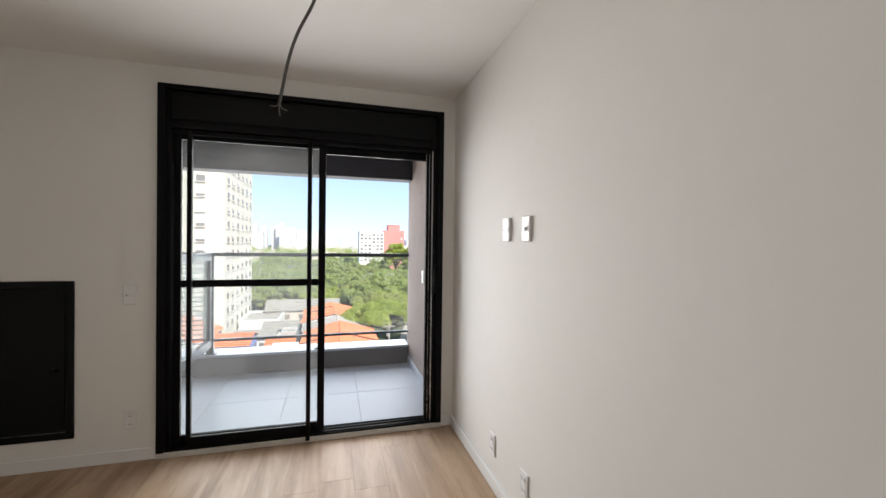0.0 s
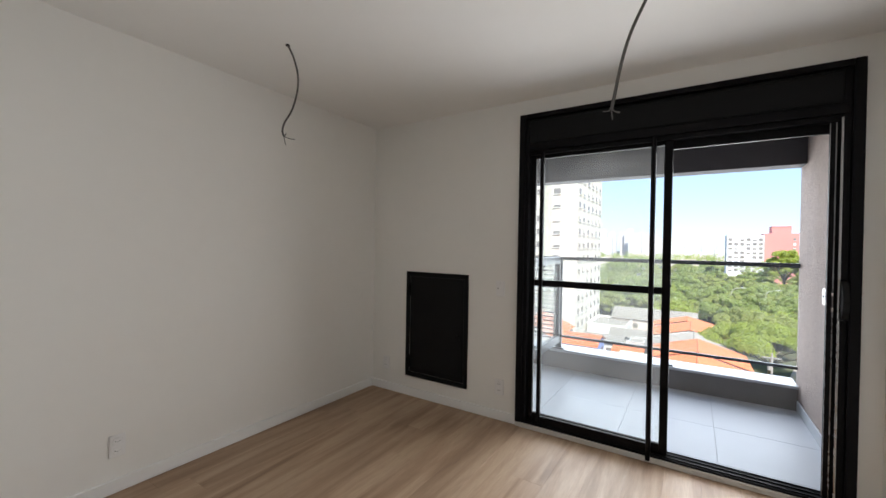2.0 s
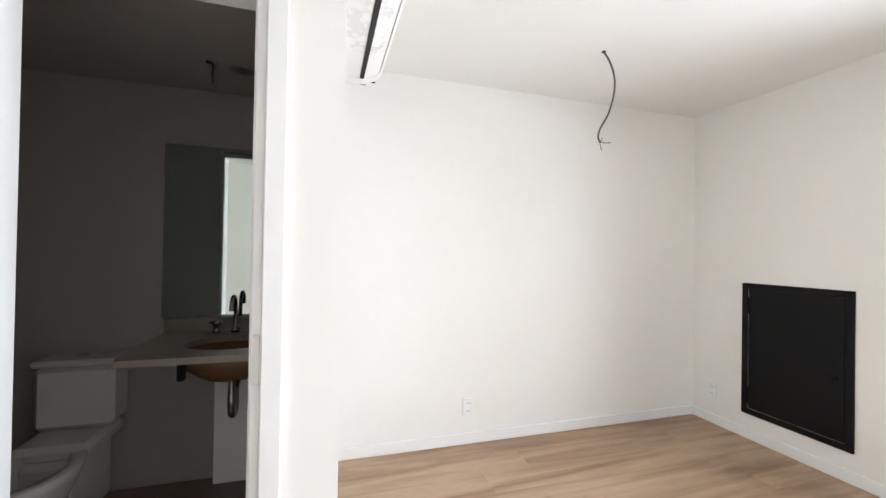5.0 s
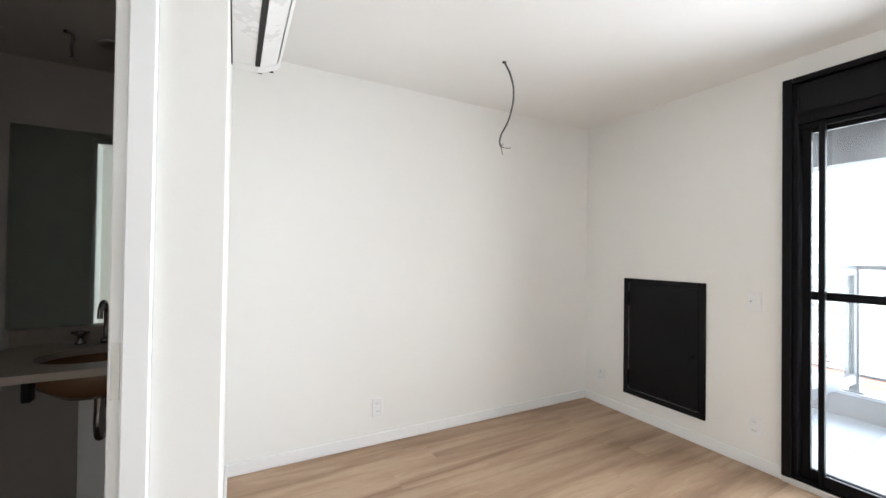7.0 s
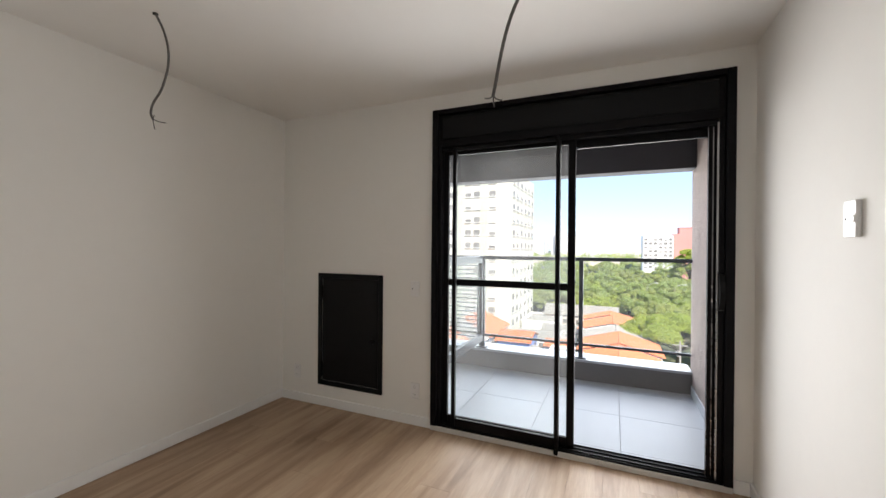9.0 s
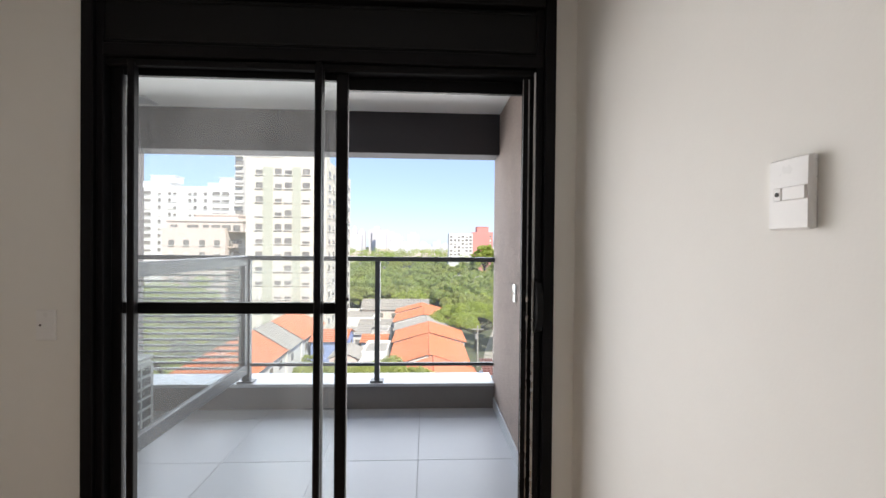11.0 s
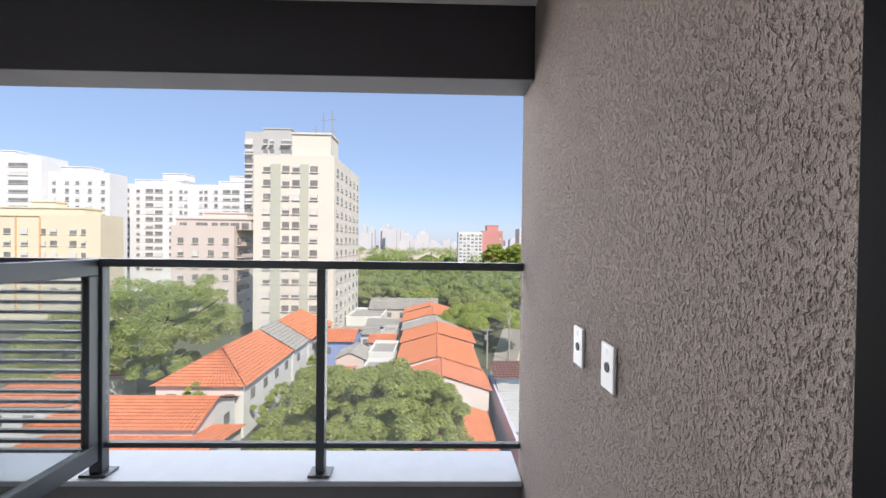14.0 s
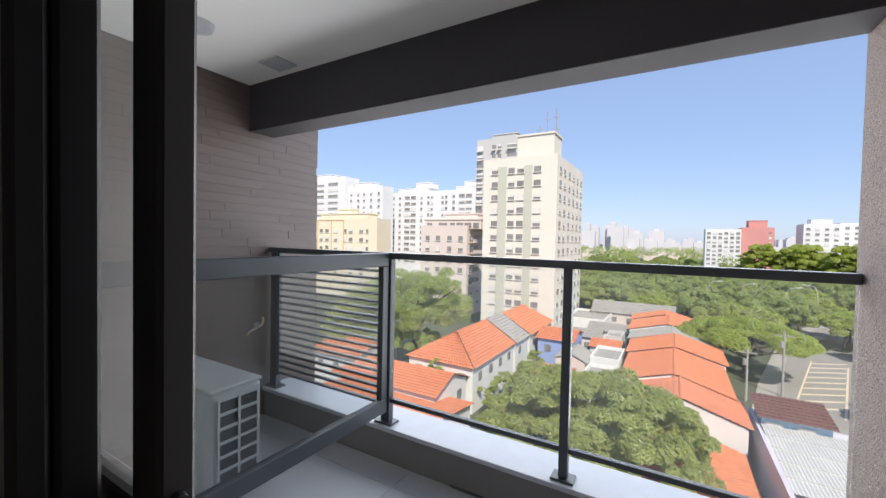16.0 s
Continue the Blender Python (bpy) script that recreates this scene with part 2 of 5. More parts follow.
def plaster_mat():
    """Combed coarse render: ragged vertical grains thrown onto the wall."""
    m = mat("coarse_render", (0.525, 0.427, 0.378), 0.9, var=0.10, scale=5)
    n, l = m.node_tree.nodes, m.node_tree.links
    tc, mp = n.new("ShaderNodeTexCoord"), n.new("ShaderNodeMapping")
    mp.inputs["Scale"].default_value = (1, 1.15, 0.7)
    l.new(tc.outputs["Object"], mp.inputs["Vector"])
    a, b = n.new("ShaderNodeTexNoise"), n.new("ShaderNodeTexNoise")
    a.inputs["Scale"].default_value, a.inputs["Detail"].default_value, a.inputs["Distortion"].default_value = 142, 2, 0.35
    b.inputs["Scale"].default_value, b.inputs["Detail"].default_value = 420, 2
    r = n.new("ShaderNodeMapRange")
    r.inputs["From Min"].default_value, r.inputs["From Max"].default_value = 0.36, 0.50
    add = n.new("ShaderNodeMath")
    add.operation = "MULTIPLY_ADD"
    add.inputs[1].default_value = 0.4
    bu = n.new("ShaderNodeBump")
    bu.inputs["Strength"].default_value, bu.inputs["Distance"].default_value = 1.0, 0.0155
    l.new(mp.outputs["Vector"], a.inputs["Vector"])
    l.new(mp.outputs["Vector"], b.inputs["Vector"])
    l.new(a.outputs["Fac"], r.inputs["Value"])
    l.new(b.outputs["Fac"], add.inputs[0])
    l.new(r.outputs["Result"], add.inputs[2])
    l.new(add.outputs[0], bu.inputs["Height"])
    l.new(bu.outputs["Normal"], n["Principled BSDF"].inputs["Normal"])
    # colour darkened between the grains, painting the shade of the pits
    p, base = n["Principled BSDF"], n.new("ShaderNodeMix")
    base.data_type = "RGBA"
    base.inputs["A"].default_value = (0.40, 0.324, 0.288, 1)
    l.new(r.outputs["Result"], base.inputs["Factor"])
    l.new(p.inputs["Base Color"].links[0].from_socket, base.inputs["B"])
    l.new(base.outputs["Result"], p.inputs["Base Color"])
    return m


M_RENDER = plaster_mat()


# ---- mesh helpers ----
def box(bm, x0, x1, y0, y1, z0, z1, bevel=0.0):
    """A box between two corners, its edges eased."""
    got = bmesh.ops.create_cube(bm, size=1.0)
    vs = got["verts"]
    bmesh.ops.scale(bm, vec=(abs(x1 - x0), abs(y1 - y0), abs(z1 - z0)), verts=vs)
    bmesh.ops.translate(bm, vec=((x0 + x1) / 2, (y0 + y1) / 2, (z0 + z1) / 2), verts=vs)
    if bevel:
        es = list({e for v in vs for e in v.link_edges})
        bmesh.ops.bevel(bm, geom=es, offset=bevel, segments=1, affect="EDGES", profile=0.5)
    return vs


def rod(bm, a, b, r, seg=12, r2=None):
    """A round bar from a to b."""
    a, b = Vector(a), Vector(b)
    got = bmesh.ops.create_cone(bm, cap_ends=True, segments=seg, radius1=r, radius2=r if r2 is None else r2, depth=(b - a).length)
    turn = (b - a).to_track_quat("Z", "Y").to_matrix().to_4x4()
    bmesh.ops.transform(bm, matrix=Matrix.Translation((a + b) / 2) @ turn, verts=got["verts"])


def lathe(bm, profile, centre, seg=28, sx=1.0, sy=1.0):
    """A turned body from (radius, height) pairs round centre."""
    rings = []
    for r, z in profile:
        rings.append([bm.verts.new((centre[0] + sx * r * math.cos(2 * math.pi * i / seg), centre[1] + sy * r * math.sin(2 * math.pi * i / seg), centre[2] + z)) for i in range(seg)])
    for lo, hi in zip(rings, rings[1:]):
        for i in range(seg):
            bm.faces.new((lo[i], lo[(i + 1) % seg], hi[(i + 1) % seg], hi[i]))
    bm.faces.new(list(reversed(rings[0])))
    bm.faces.new(rings[-1])


def base_of(ob):
    v = Vector((0, 0, 0))
    while ob:
        v, ob = v + ob.location, ob.parent
    return v


def pieces(bm):
    """The separate islands of a bmesh, each as a bmesh of its own."""
    left, out = set(bm.verts), []
    while left:
        todo, seen = [left.pop()], set()
        while todo:
            v = todo.pop()
            seen.add(v)
            for e in v.link_edges:
                w = e.other_vert(v)
                if w in left:
                    left.discard(w)
                    todo.append(w)
        one = bmesh.new()
        made = {v: one.verts.new(v.co) for v in bm.verts if v in seen}
        for f in {f for v in seen for f in v.link_faces}:
            one.faces.new([made[v] for v in f.verts])
        out.append(one)
    bm.free()
    return out


def each(bm, name, material, parent, label="", smooth=False):
    """A part for every island."""
    for one in pieces(bm):
        tagged(done(one, name, material, parent, smooth), label)


def done(bm, name, material, parent=None, smooth=False, at=None):
    """Turn a bmesh in world places into an object: top-level with its origin at `at`, or a part of parent."""
    o = Vector(at) if at is not None else (base_of(parent) if parent else Vector((0, 0, 0)))
    bmesh.ops.recalc_face_normals(bm, faces=bm.faces)
    me = bpy.data.meshes.new(name)
    bmesh.ops.translate(bm, vec=-o, verts=bm.verts)
    bm.to_mesh(me)
    bm.free()
    for m in (material if isinstance(material, (list, tuple)) else [material]):
        me.materials.append(m)
    if smooth:
        for f in me.polygons:
            f.use_smooth = True
    ob = new(name, me)
    if parent:
        ob.parent = parent
        ob.location = o - base_of(parent)
    else:
        ob.location = o
    return ob


def thing(name, at, label, category, group="", kind=""):
    ob = new(name)
    ob.empty_display_size = 0.1
    ob.location = at
    return tagged(ob, label, category, group, kind)


def slab(name, boxes, material, label, category="wall", bevel=0.0):
    """A piece of the setting made of butted boxes."""
    bm = bmesh.new()
    for b in boxes:
        box(bm, *b, bevel=bevel)
    return tagged(done(bm, name, material), label, category, kind="structure")


def tube(name, pts, r, material, parent=None, at=None):
    """A cable or bent pipe along points."""
    cu = bpy.data.curves.new(name, "CURVE")
    cu.dimensions, cu.bevel_depth, cu.bevel_resolution, cu.resolution_u = "3D", r, 3, 8
    sp = cu.splines.new("BEZIER")
    o = Vector(at) if at is not None else base_of(parent)
    sp.bezier_points.add(len(pts) - 1)
    for bp, p in zip(sp.bezier_points, pts):
        bp.co = Vector(p) - o
        bp.handle_left_type = bp.handle_right_type = "AUTO"
    cu.use_fill_caps = True
    cu.materials.append(material)
    src = bpy.data.objects.new(name, cu)
    scene.collection.objects.link(src)
    me = bpy.data.meshes.new_from_object(src.evaluated_get(bpy.context.evaluated_depsgraph_get()))
    bpy.data.objects.remove(src)
    ob = new(name, me)
    if parent:
        ob.parent = parent
    else:
        ob.location = o
    return ob


# ---- the room: shell ----
XL, XR, CEIL = -1.508, 1.976, 2.515
WX1 = 1.878           # the window frame runs from x = 0 to here
PART_Y0, PART_Y1 = -3.13, -2.965
DOOR_X = -0.2
BACK = -5.3
slab("wall_north", [(XL - 0.15, -0.002, 0, 0.12, -0.1, 2.75), (WX1 + 0.002, XR + 0.15, 0, 0.12, -0.1, 2.75), (-0.002, WX1 + 0.002, 0, 0.12, 2.402, 2.75)], M_WALL, "off-white painted window wall around the balcony door")
slab("wall_west", [(XL - 0.15, XL, PART_Y1, 0, -0.1, 2.75)], M_WALL, "off-white painted plain wall with low socket")
slab("wall_east", [(XR, XR + 0.15, BACK, 0, -0.1, 2.75)], M_WALL, "off-white painted plain wall with television sockets")
slab("wall_partition", [(XL - 0.15, DOOR_X, PART_Y0, PART_Y1, -0.1, 2.75), (DOOR_X - 0.12, DOOR_X, BACK, -3.875, -0.1, 2.75), (DOOR_X - 0.12, DOOR_X, -3.875, PART_Y0, 2.16, 2.75)], M_WALL, "off-white painted partition wall beside the bathroom doorway")
slab("wall_south", [(DOOR_X, XR, BACK - 0.15, BACK, -0.1, 2.75)], M_WALL, "off-white painted plain end wall")
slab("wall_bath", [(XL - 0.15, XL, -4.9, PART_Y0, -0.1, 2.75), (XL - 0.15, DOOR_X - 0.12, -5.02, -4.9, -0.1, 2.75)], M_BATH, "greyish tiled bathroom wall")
slab("ceiling", [(XL - 0.15, XR + 0.15, BACK - 0.15, 0.0, CEIL, CEIL + 0.15)], M_CEIL, "white painted plaster ceiling", "ceiling")
floor = slab("floor", [(XL, XR, BACK, 0.0, -0.12, -0.012), (XL, DOOR_X - 0.12, -4.9, PART_Y0, -0.013, -0.011)], M_UNDER, "light oak laminate plank floor", "floor")
# bathroom ceiling takes the dark wall tone: the room's dimness is in its colour
slab("ceiling_bath", [(XL, DOOR_X - 0.1205, -4.9, PART_Y0 - 0.0005, 2.25, 2.33)], M_BATH, "plaster bathroom ceiling, toned down to look dim", "ceiling")
slab("floor_bath", [(XL, DOOR_X, -4.9, PART_Y0, -0.02, -0.003)], M_BATHF, "brown tiled bathroom floor", "floor")

# unseen building mass above, below and beside, added to keep sun off the rooms
slab("facade_mass", [(-1.55, 7.0, -12.0, 1.88, 2.76, 6.5), (XR + 0.2, 7.0, -12.0, 1.9, -19.0, 2.75), (-9.0, 7.0, -12.0, -5.5, -19.0, 6.5), (-1.55, XR + 0.2, -5.4, 1.9, -19.0, -0.26)], M_CONC, "unseen grey rendered apartment building, added to block sun", "building")


def baseboards():
    bm = bmesh.new()
    h, d = 0.075, 0.016
    box(bm, XL, XL + d, PART_Y1, -d, 0, h, 0.003)
    box(bm, XL, -0.004, -d, -0.0005, 0, h, 0.003)
    box(bm, WX1 + 0.004, XR - d, -d, -0.0005, 0, h, 0.003)
    box(bm, XR - d, XR, BACK, -0.0005, 0, h, 0.003)
    box(bm, DOOR_X, DOOR_X + d, -3.127, PART_Y1 + d, 0, h, 0.003)
    box(bm, XL + d, DOOR_X, PART_Y1, PART_Y1 + d, 0, h, 0.003)
    tagged(done(bm, "baseboard", M_TRIM), "low white lacquered skirting board", "baseboard", kind="structure")


baseboards()


# ---- balcony door with shutter box ----
def balcony_door():
    w = thing("window_1", (0, 0, 0), "black aluminium sliding balcony door, half open, with shutter box", "sliding door", kind="structure")
    bm = bmesh.new()
    b = 0.003
    # outer trim, jambs and head, stepped
    box(bm, 0.0, 0.045, -0.034, 0.10, 0.036, 2.395, b)
    box(bm, 0.0445, 0.072, -0.014, 0.10, 0.042, 2.36, b)
    box(bm, 1.832, WX1, -0.034, 0.10, 0.036, 2.395, b)
    box(bm, 1.80, 1.8325, -0.012, 0.0135, 0.05, 2.36, b)
    box(bm, 1.752, 1.8325, 0.014, 0.032, 0.05, 2.12, b)
    box(bm, 1.792, 1.8325, 0.066, 0.10, 0.05, 2.12, b)
    box(bm, 0.0455, 1.8315, -0.032, 0.10, 2.362, 2.395, b)
    box(bm, 0.0725, 1.8315, -0.020, 0.10, 2.118, 2.168, b)
    box(bm, 0.0725, 1.8, 0.0, 0.10, 2.088, 2.117, b)
    # shutter bottom bar, built only over the open half to fit the camera's view
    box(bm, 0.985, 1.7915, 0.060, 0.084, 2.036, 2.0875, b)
    box(bm, 0.0455, 1.8315, 0.088, 0.10, 2.165, 2.365, b)
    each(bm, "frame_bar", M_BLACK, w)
    bm = bmesh.new()
    box(bm, 0.046, 1.831, -0.006, 0.03, 2.170, 2.358, 0.004)
    for z in (2.185, 2.343):
        box(bm, 0.06, 1.82, -0.011, -0.004, z - 0.004, z + 0.004, 0.001)
    tagged(done(bm, "shutter_box", M_PANEL, w), "dark grey shutter box cover")
    bm = bmesh.new()
    box(bm, 0.0455, 1.8315, -0.026, 0.10, 0.036, 0.048, 0.003)
    for y in (-0.006, 0.036, 0.078):
        box(bm, 0.0725, 1.80, y - 0.003, y + 0.003, 0.0485, 0.056, 0.001)
    done(bm, "track", M_BLACK, w)

    def sash(x0, x1, y0, y1, left, right, zt, zb, bars, pane):
        s = bmesh.new()
        box(s, x0, x0 + left, y0, y1, zb, zt, 0.004)
        box(s, x1 - right, x1, y0, y1, zb, zt, 0.004)
        for lo, hi in bars:
            box(s, x0 + left + 0.0005, x1 - right - 0.0005, y0 + 0.003, y1 - 0.003, lo, hi, 0.003)
        ob = done(s, "sash", M_BLACK, w)
        g = bmesh.new()
        box(g, x0 + left - 0.004, x1 - right + 0.004, (y0 + y1) / 2 - 0.003, (y0 + y1) / 2 + 0.003, bars[0][0] + 0.01, bars[-1][1] - 0.01)
        if pane:
            gl = tagged(done(g, "pane", M_GLASS, ob), "clear glass pane")
            gl.visible_shadow = False
        else:
            g.free()
        return ob

    outer = sash(0.074, 1.022, 0.022, 0.052, 0.042, 0.048, 2.11, 0.050, [(0.051, 0.114), (1.09, 1.137), (2.06, 2.109)], True)
    inner = sash(0.160, 0.930, -0.014, 0.018, 0.028, 0.028, 2.112, 0.050, [(0.051, 0.112), (2.085, 2.111)], False)
    pull = bmesh.new()
    box(pull, 0.902, 0.930, -0.042, -0.0145, 0.012, 2.11, 0.006)
    tagged(done(pull, "pull_profile", M_BLACK, inner), "long black pull profile")
    n = bmesh.new()
    rod(n, (1.019, 0.036, 1.150), (1.028, 0.036, 1.150), 0.009, 12, 0.007)
    tagged(done(n, "stop_knob", M_BLACK, outer), "small black rubber stop")
    # pull handle and strike plates on the lock jamb
    hb = bmesh.new()
    prof = [(0.0, 1.02), (0.012, 1.03), (0.024, 1.07), (0.030, 1.13), (0.024, 1.19), (0.012, 1.23), (0.0, 1.24)]
    pts = [hb.verts.new((1.802, -0.0125 - 1.7 * d, z)) for d, z in prof] + [hb.verts.new((1.828, -0.0125 - 1.7 * d, z)) for d, z in prof]
    k = len(prof)
    for i in range(k - 1):
        hb.faces.new((pts[i], pts[i + 1], pts[k + i + 1], pts[k + i]))
    hb.faces.new(pts[:k])
    hb.faces.new(list(reversed(pts[k:])))
    hb.faces.new((pts[0], pts[k], pts[2 * k - 1], pts[k - 1]))
    tagged(done(hb, "handle", M_PANEL, w), "black curved shell pull handle")
    lb = bmesh.new()
    for z in (1.075, 1.155):
        box(lb, 1.772, 1.782, 0.0085, 0.0145, z - 0.012, z + 0.012, 0.002)
    each(lb, "strike_plate", M_BRONZE, w, "chrome lock strike")
    st = bmesh.new()
    rod(st, (1.7985, -0.005, 0.05), (1.7985, -0.005, 2.10), 0.0062, 14)
    rod(st, (1.778, 0.0125, 0.05), (1.778, 0.0125, 2.08), 0.0028, 10)
    # this thin bright rod stands in for the highlight on the fin's edge
    rod(st, (1.7535, 0.0128, 0.05), (1.7535, 0.0128, 2.08), 0.0014, 8)
    each(st, "seal_and_glint_strip", mat("brushed_aluminium", (0.42, 0.42, 0.43), 0.3, metal=1.0), w, "thin grey metal strip, seal and edge highlight")


balcony_door()
slab("sill_strip", [(0.0, WX1, -0.03, 0.0995, 0.0, 0.0355)], mat("pale_sill_stone", (0.62, 0.60, 0.57), 0.4, var=0.05, scale=8), "pale stone strip under the balcony door", "sill", 0.003)
slab("threshold", [(0.0, WX1, 0.10, 0.16, -0.06, 0.0)], M_CURB, "grey granite threshold", "threshold", 0.003)


# ---- black electrical panel ----
def breaker_panel():
    x0, x1, z0, z1 = -1.092, -0.440, 0.180, 1.142
    p = thing("electrical_panel", (x0, 0, z0), "black metal electrical cabinet recessed in the wall, closed", "electrical panel")
    bm = bmesh.new()
    f = 0.040
    box(bm, x0, x0 + f, -0.014, -0.0005, z0, z1, 0.003)
    box(bm, x1 - f, x1, -0.014, -0.0005, z0, z1, 0.003)
    box(bm, x0 + f, x1 - f, -0.014, -0.0005, z0, z0 + f, 0.003)
    box(bm, x0 + f, x1 - f, -0.014, -0.0005, z1 - f, z1, 0.003)
    each(bm, "frame_bar", M_PANEL, p)
    bm = bmesh.new()
    # black sheet in place of the shade in the gap round the door
    box(bm, x0 + f + 0.0005, x1 - f - 0.0005, -0.0012, -0.0004, z0 + f + 0.0005, z1 - f - 0.0005)
    done(bm, "gap_shade", M_DARK, p)
    bm = bmesh.new()
    box(bm, x0 + f + 0.012, x1 - f - 0.006, -0.010, -0.0014, z0 + f + 0.010, z1 - f - 0.006, 0.003)
    d = done(bm, "door", M_PANEL, p)
    bm = bmesh.new()
    rod(bm, (x1 - 0.095, -0.010, 0.60), (x1 - 0.095, -0.024, 0.60), 0.020, 18)
    box(bm, x1 - 0.101, x1 - 0.089, -0.030, -0.023, 0.588, 0.612, 0.002)
    tagged(done(bm, "latch", M_BLACK, d), "round black latch")
    bm = bmesh.new()
    for z in (0.32, 0.98):
        rod(bm, (x0 + f + 0.006, -0.012, z - 0.06), (x0 + f + 0.006, -0.012, z + 0.06), 0.006, 10)
    each(bm, "hinge", M_BLACK, p)


breaker_panel()


# ---- wall plates ----
def plate(where, axis, kind, label, group, deep=0.0):
    """A 4x2 wall plate; axis: the way it faces ('-x', '+x', '-y')."""
    p = thing("socket_plate" if kind != "switch" else "switch_plate", (0, 0, 0), label, "wall socket" if kind != "switch" else "switch", group)
    bm = bmesh.new()
    box(bm, -0.038, 0.038, -0.009, 0, -0.061, 0.061, 0.003)
    done(bm, "cover", M_PLATE, p)
    bm = bmesh.new()
    if kind == "socket":
        for dz in (-0.026, 0.026):
            box(bm, -0.021, 0.021, -0.0105, -0.008, dz - 0.018, dz + 0.018, 0.004)
        each(bm, "module", M_PLATE, p)
        bm = bmesh.new()
        for dz in (-0.026, 0.026):
            for dx in (-0.010, 0.0, 0.010):
                rod(bm, (dx, -0.0112, dz - (0.004 if dx == 0 else 0)), (dx, -0.0100, dz - (0.004 if dx == 0 else 0)), 0.0024, 8)
        each(bm, "pin_hole", M_DARK, p)
    elif kind == "switch":
        box(bm, -0.026, -0.010, -0.0112, -0.008, -0.012, 0.012, 0.002)
        box(bm, -0.009, 0.034, -0.0125, -0.008, -0.012, 0.012, 0.002)
        each(bm, "module", M_PLATE, p)
        bm = bmesh.new()
        rod(bm, (-0.018, -0.0122, 0.0), (-0.018, -0.0105, 0.0), 0.004, 10)
        each(bm, "pin_hole", M_DARK, p)
    elif kind == "coax":
        box(bm, -0.006, 0.024, -0.0112, -0.008, -0.013, 0.013, 0.002)
        each(bm, "module", M_PLATE, p)
        bm = bmesh.new()
        rod(bm, (0.006, -0.009, 0.0), (0.006, -0.022, 0.0), 0.0075, 12)
        done(bm, "connector", M_BRONZE, p)
        bm = bmesh.new()
        rod(bm, (0.006, -0.0222, 0.0), (0.006, -0.0212, 0.0), 0.003, 8)
        each(bm, "pin_hole", M_DARK, p)
    else:
        rod(bm, (0, -0.0112, 0), (0, -0.008, 0), 0.013, 14)
        done(bm, "module", M_DARK, p)
    if deep:
        for part in list(p.children):
            if part.name.startswith("cover"):
                for v in part.data.vertices:
                    v.co.y *= 1 + deep / 0.009
            else:
                part.location.y -= deep
    p.matrix_basis = pose(*where, 0, 0, {"-y": 0, "-x": -90, "+x": 90}[axis])
    return p


plate((XR, -0.985, 1.472), "-x", "switch", "white plastic plate with switch and socket module", "television plates", 0.007)
plate((XR, -1.205, 1.470), "-x", "coax", "white plastic plate with aerial connector", "television plates", 0.006)
plate((XR, -0.817, 0.250), "-x", "socket", "white double wall socket above the skirting", "low sockets")
plate((XR, -1.208, 0.246), "-x", "socket", "white double wall socket above the skirting", "low sockets")
plate((XL, -2.038, 0.255), "+x", "socket", "white double wall socket above the skirting", "low sockets")
plate((-1.326, 0, 0.260), "-y", "socket", "white double wall socket above the skirting", "low sockets")
plate((-0.145, 0, 0.262), "-y", "socket", "white double wall socket above the skirting", "low sockets")
plate((-0.150, 0, 1.050), "-y", "switch", "white plastic switch plate beside the door", "switches")


# ---- ceiling cables ----
def ceiling_cable(pts, tips, label):
    at = pts[0]
    c = tagged(tube("hanging_cable", pts, 0.0055, M_WIRE, at=at), label, "cable", "ceiling cables")
    for t in tips:
        tagged(tube("wire_tip", [pts[-1], ((pts[-1][0] + t[0]) / 2, (pts[-1][1] + t[1]) / 2, (pts[-1][2] + t[2]) / 2 - 0.004), t], 0.0022, M_WIRE, c), "stripped wire end")
    bm = bmesh.new()
    rod(bm, (at[0], at[1], at[2] - 0.006), at, 0.012, 12)
    done(bm, "hole_ring", M_DARK, c)


ceiling_cable([(-0.832, -1.486, CEIL), (-0.79, -1.47, 2.42), (-0.77, -1.46, 2.30), (-0.805, -1.465, 2.16), (-0.893, -1.47, 2.04), (-0.885, -1.465, 2.005)],
              [(-0.82, -1.44, 1.985), (-0.83, -1.49, 2.01), (-0.86, -1.47, 1.95)], "thin grey electrical cable hanging from the ceiling")
ceiling_cable([(0.98, -1.50, CEIL), (1.03, -1.49, 2.42), (1.025, -1.48, 2.27), (0.945, -1.48, 2.06), (0.902, -1.485, 1.85)],
              [(0.927, -1.47, 1.838), (0.877, -1.495, 1.842), (0.905, -1.48, 1.815)], "thin grey electrical cable hanging from the ceiling")


def extrude_profile(bm, prof, x0, x1):
    """A closed (y, z) outline drawn out along x."""
    a = [bm.verts.new((x0, y, z)) for y, z in prof]
    c = [bm.verts.new((x1, y, z)) for y, z in prof]
    k = len(prof)
    for q in range(k):
        bm.faces.new((a[q], a[(q + 1) % k], c[(q + 1) % k], c[q]))
    bm.faces.new(a)
    bm.faces.new(list(reversed(c)))


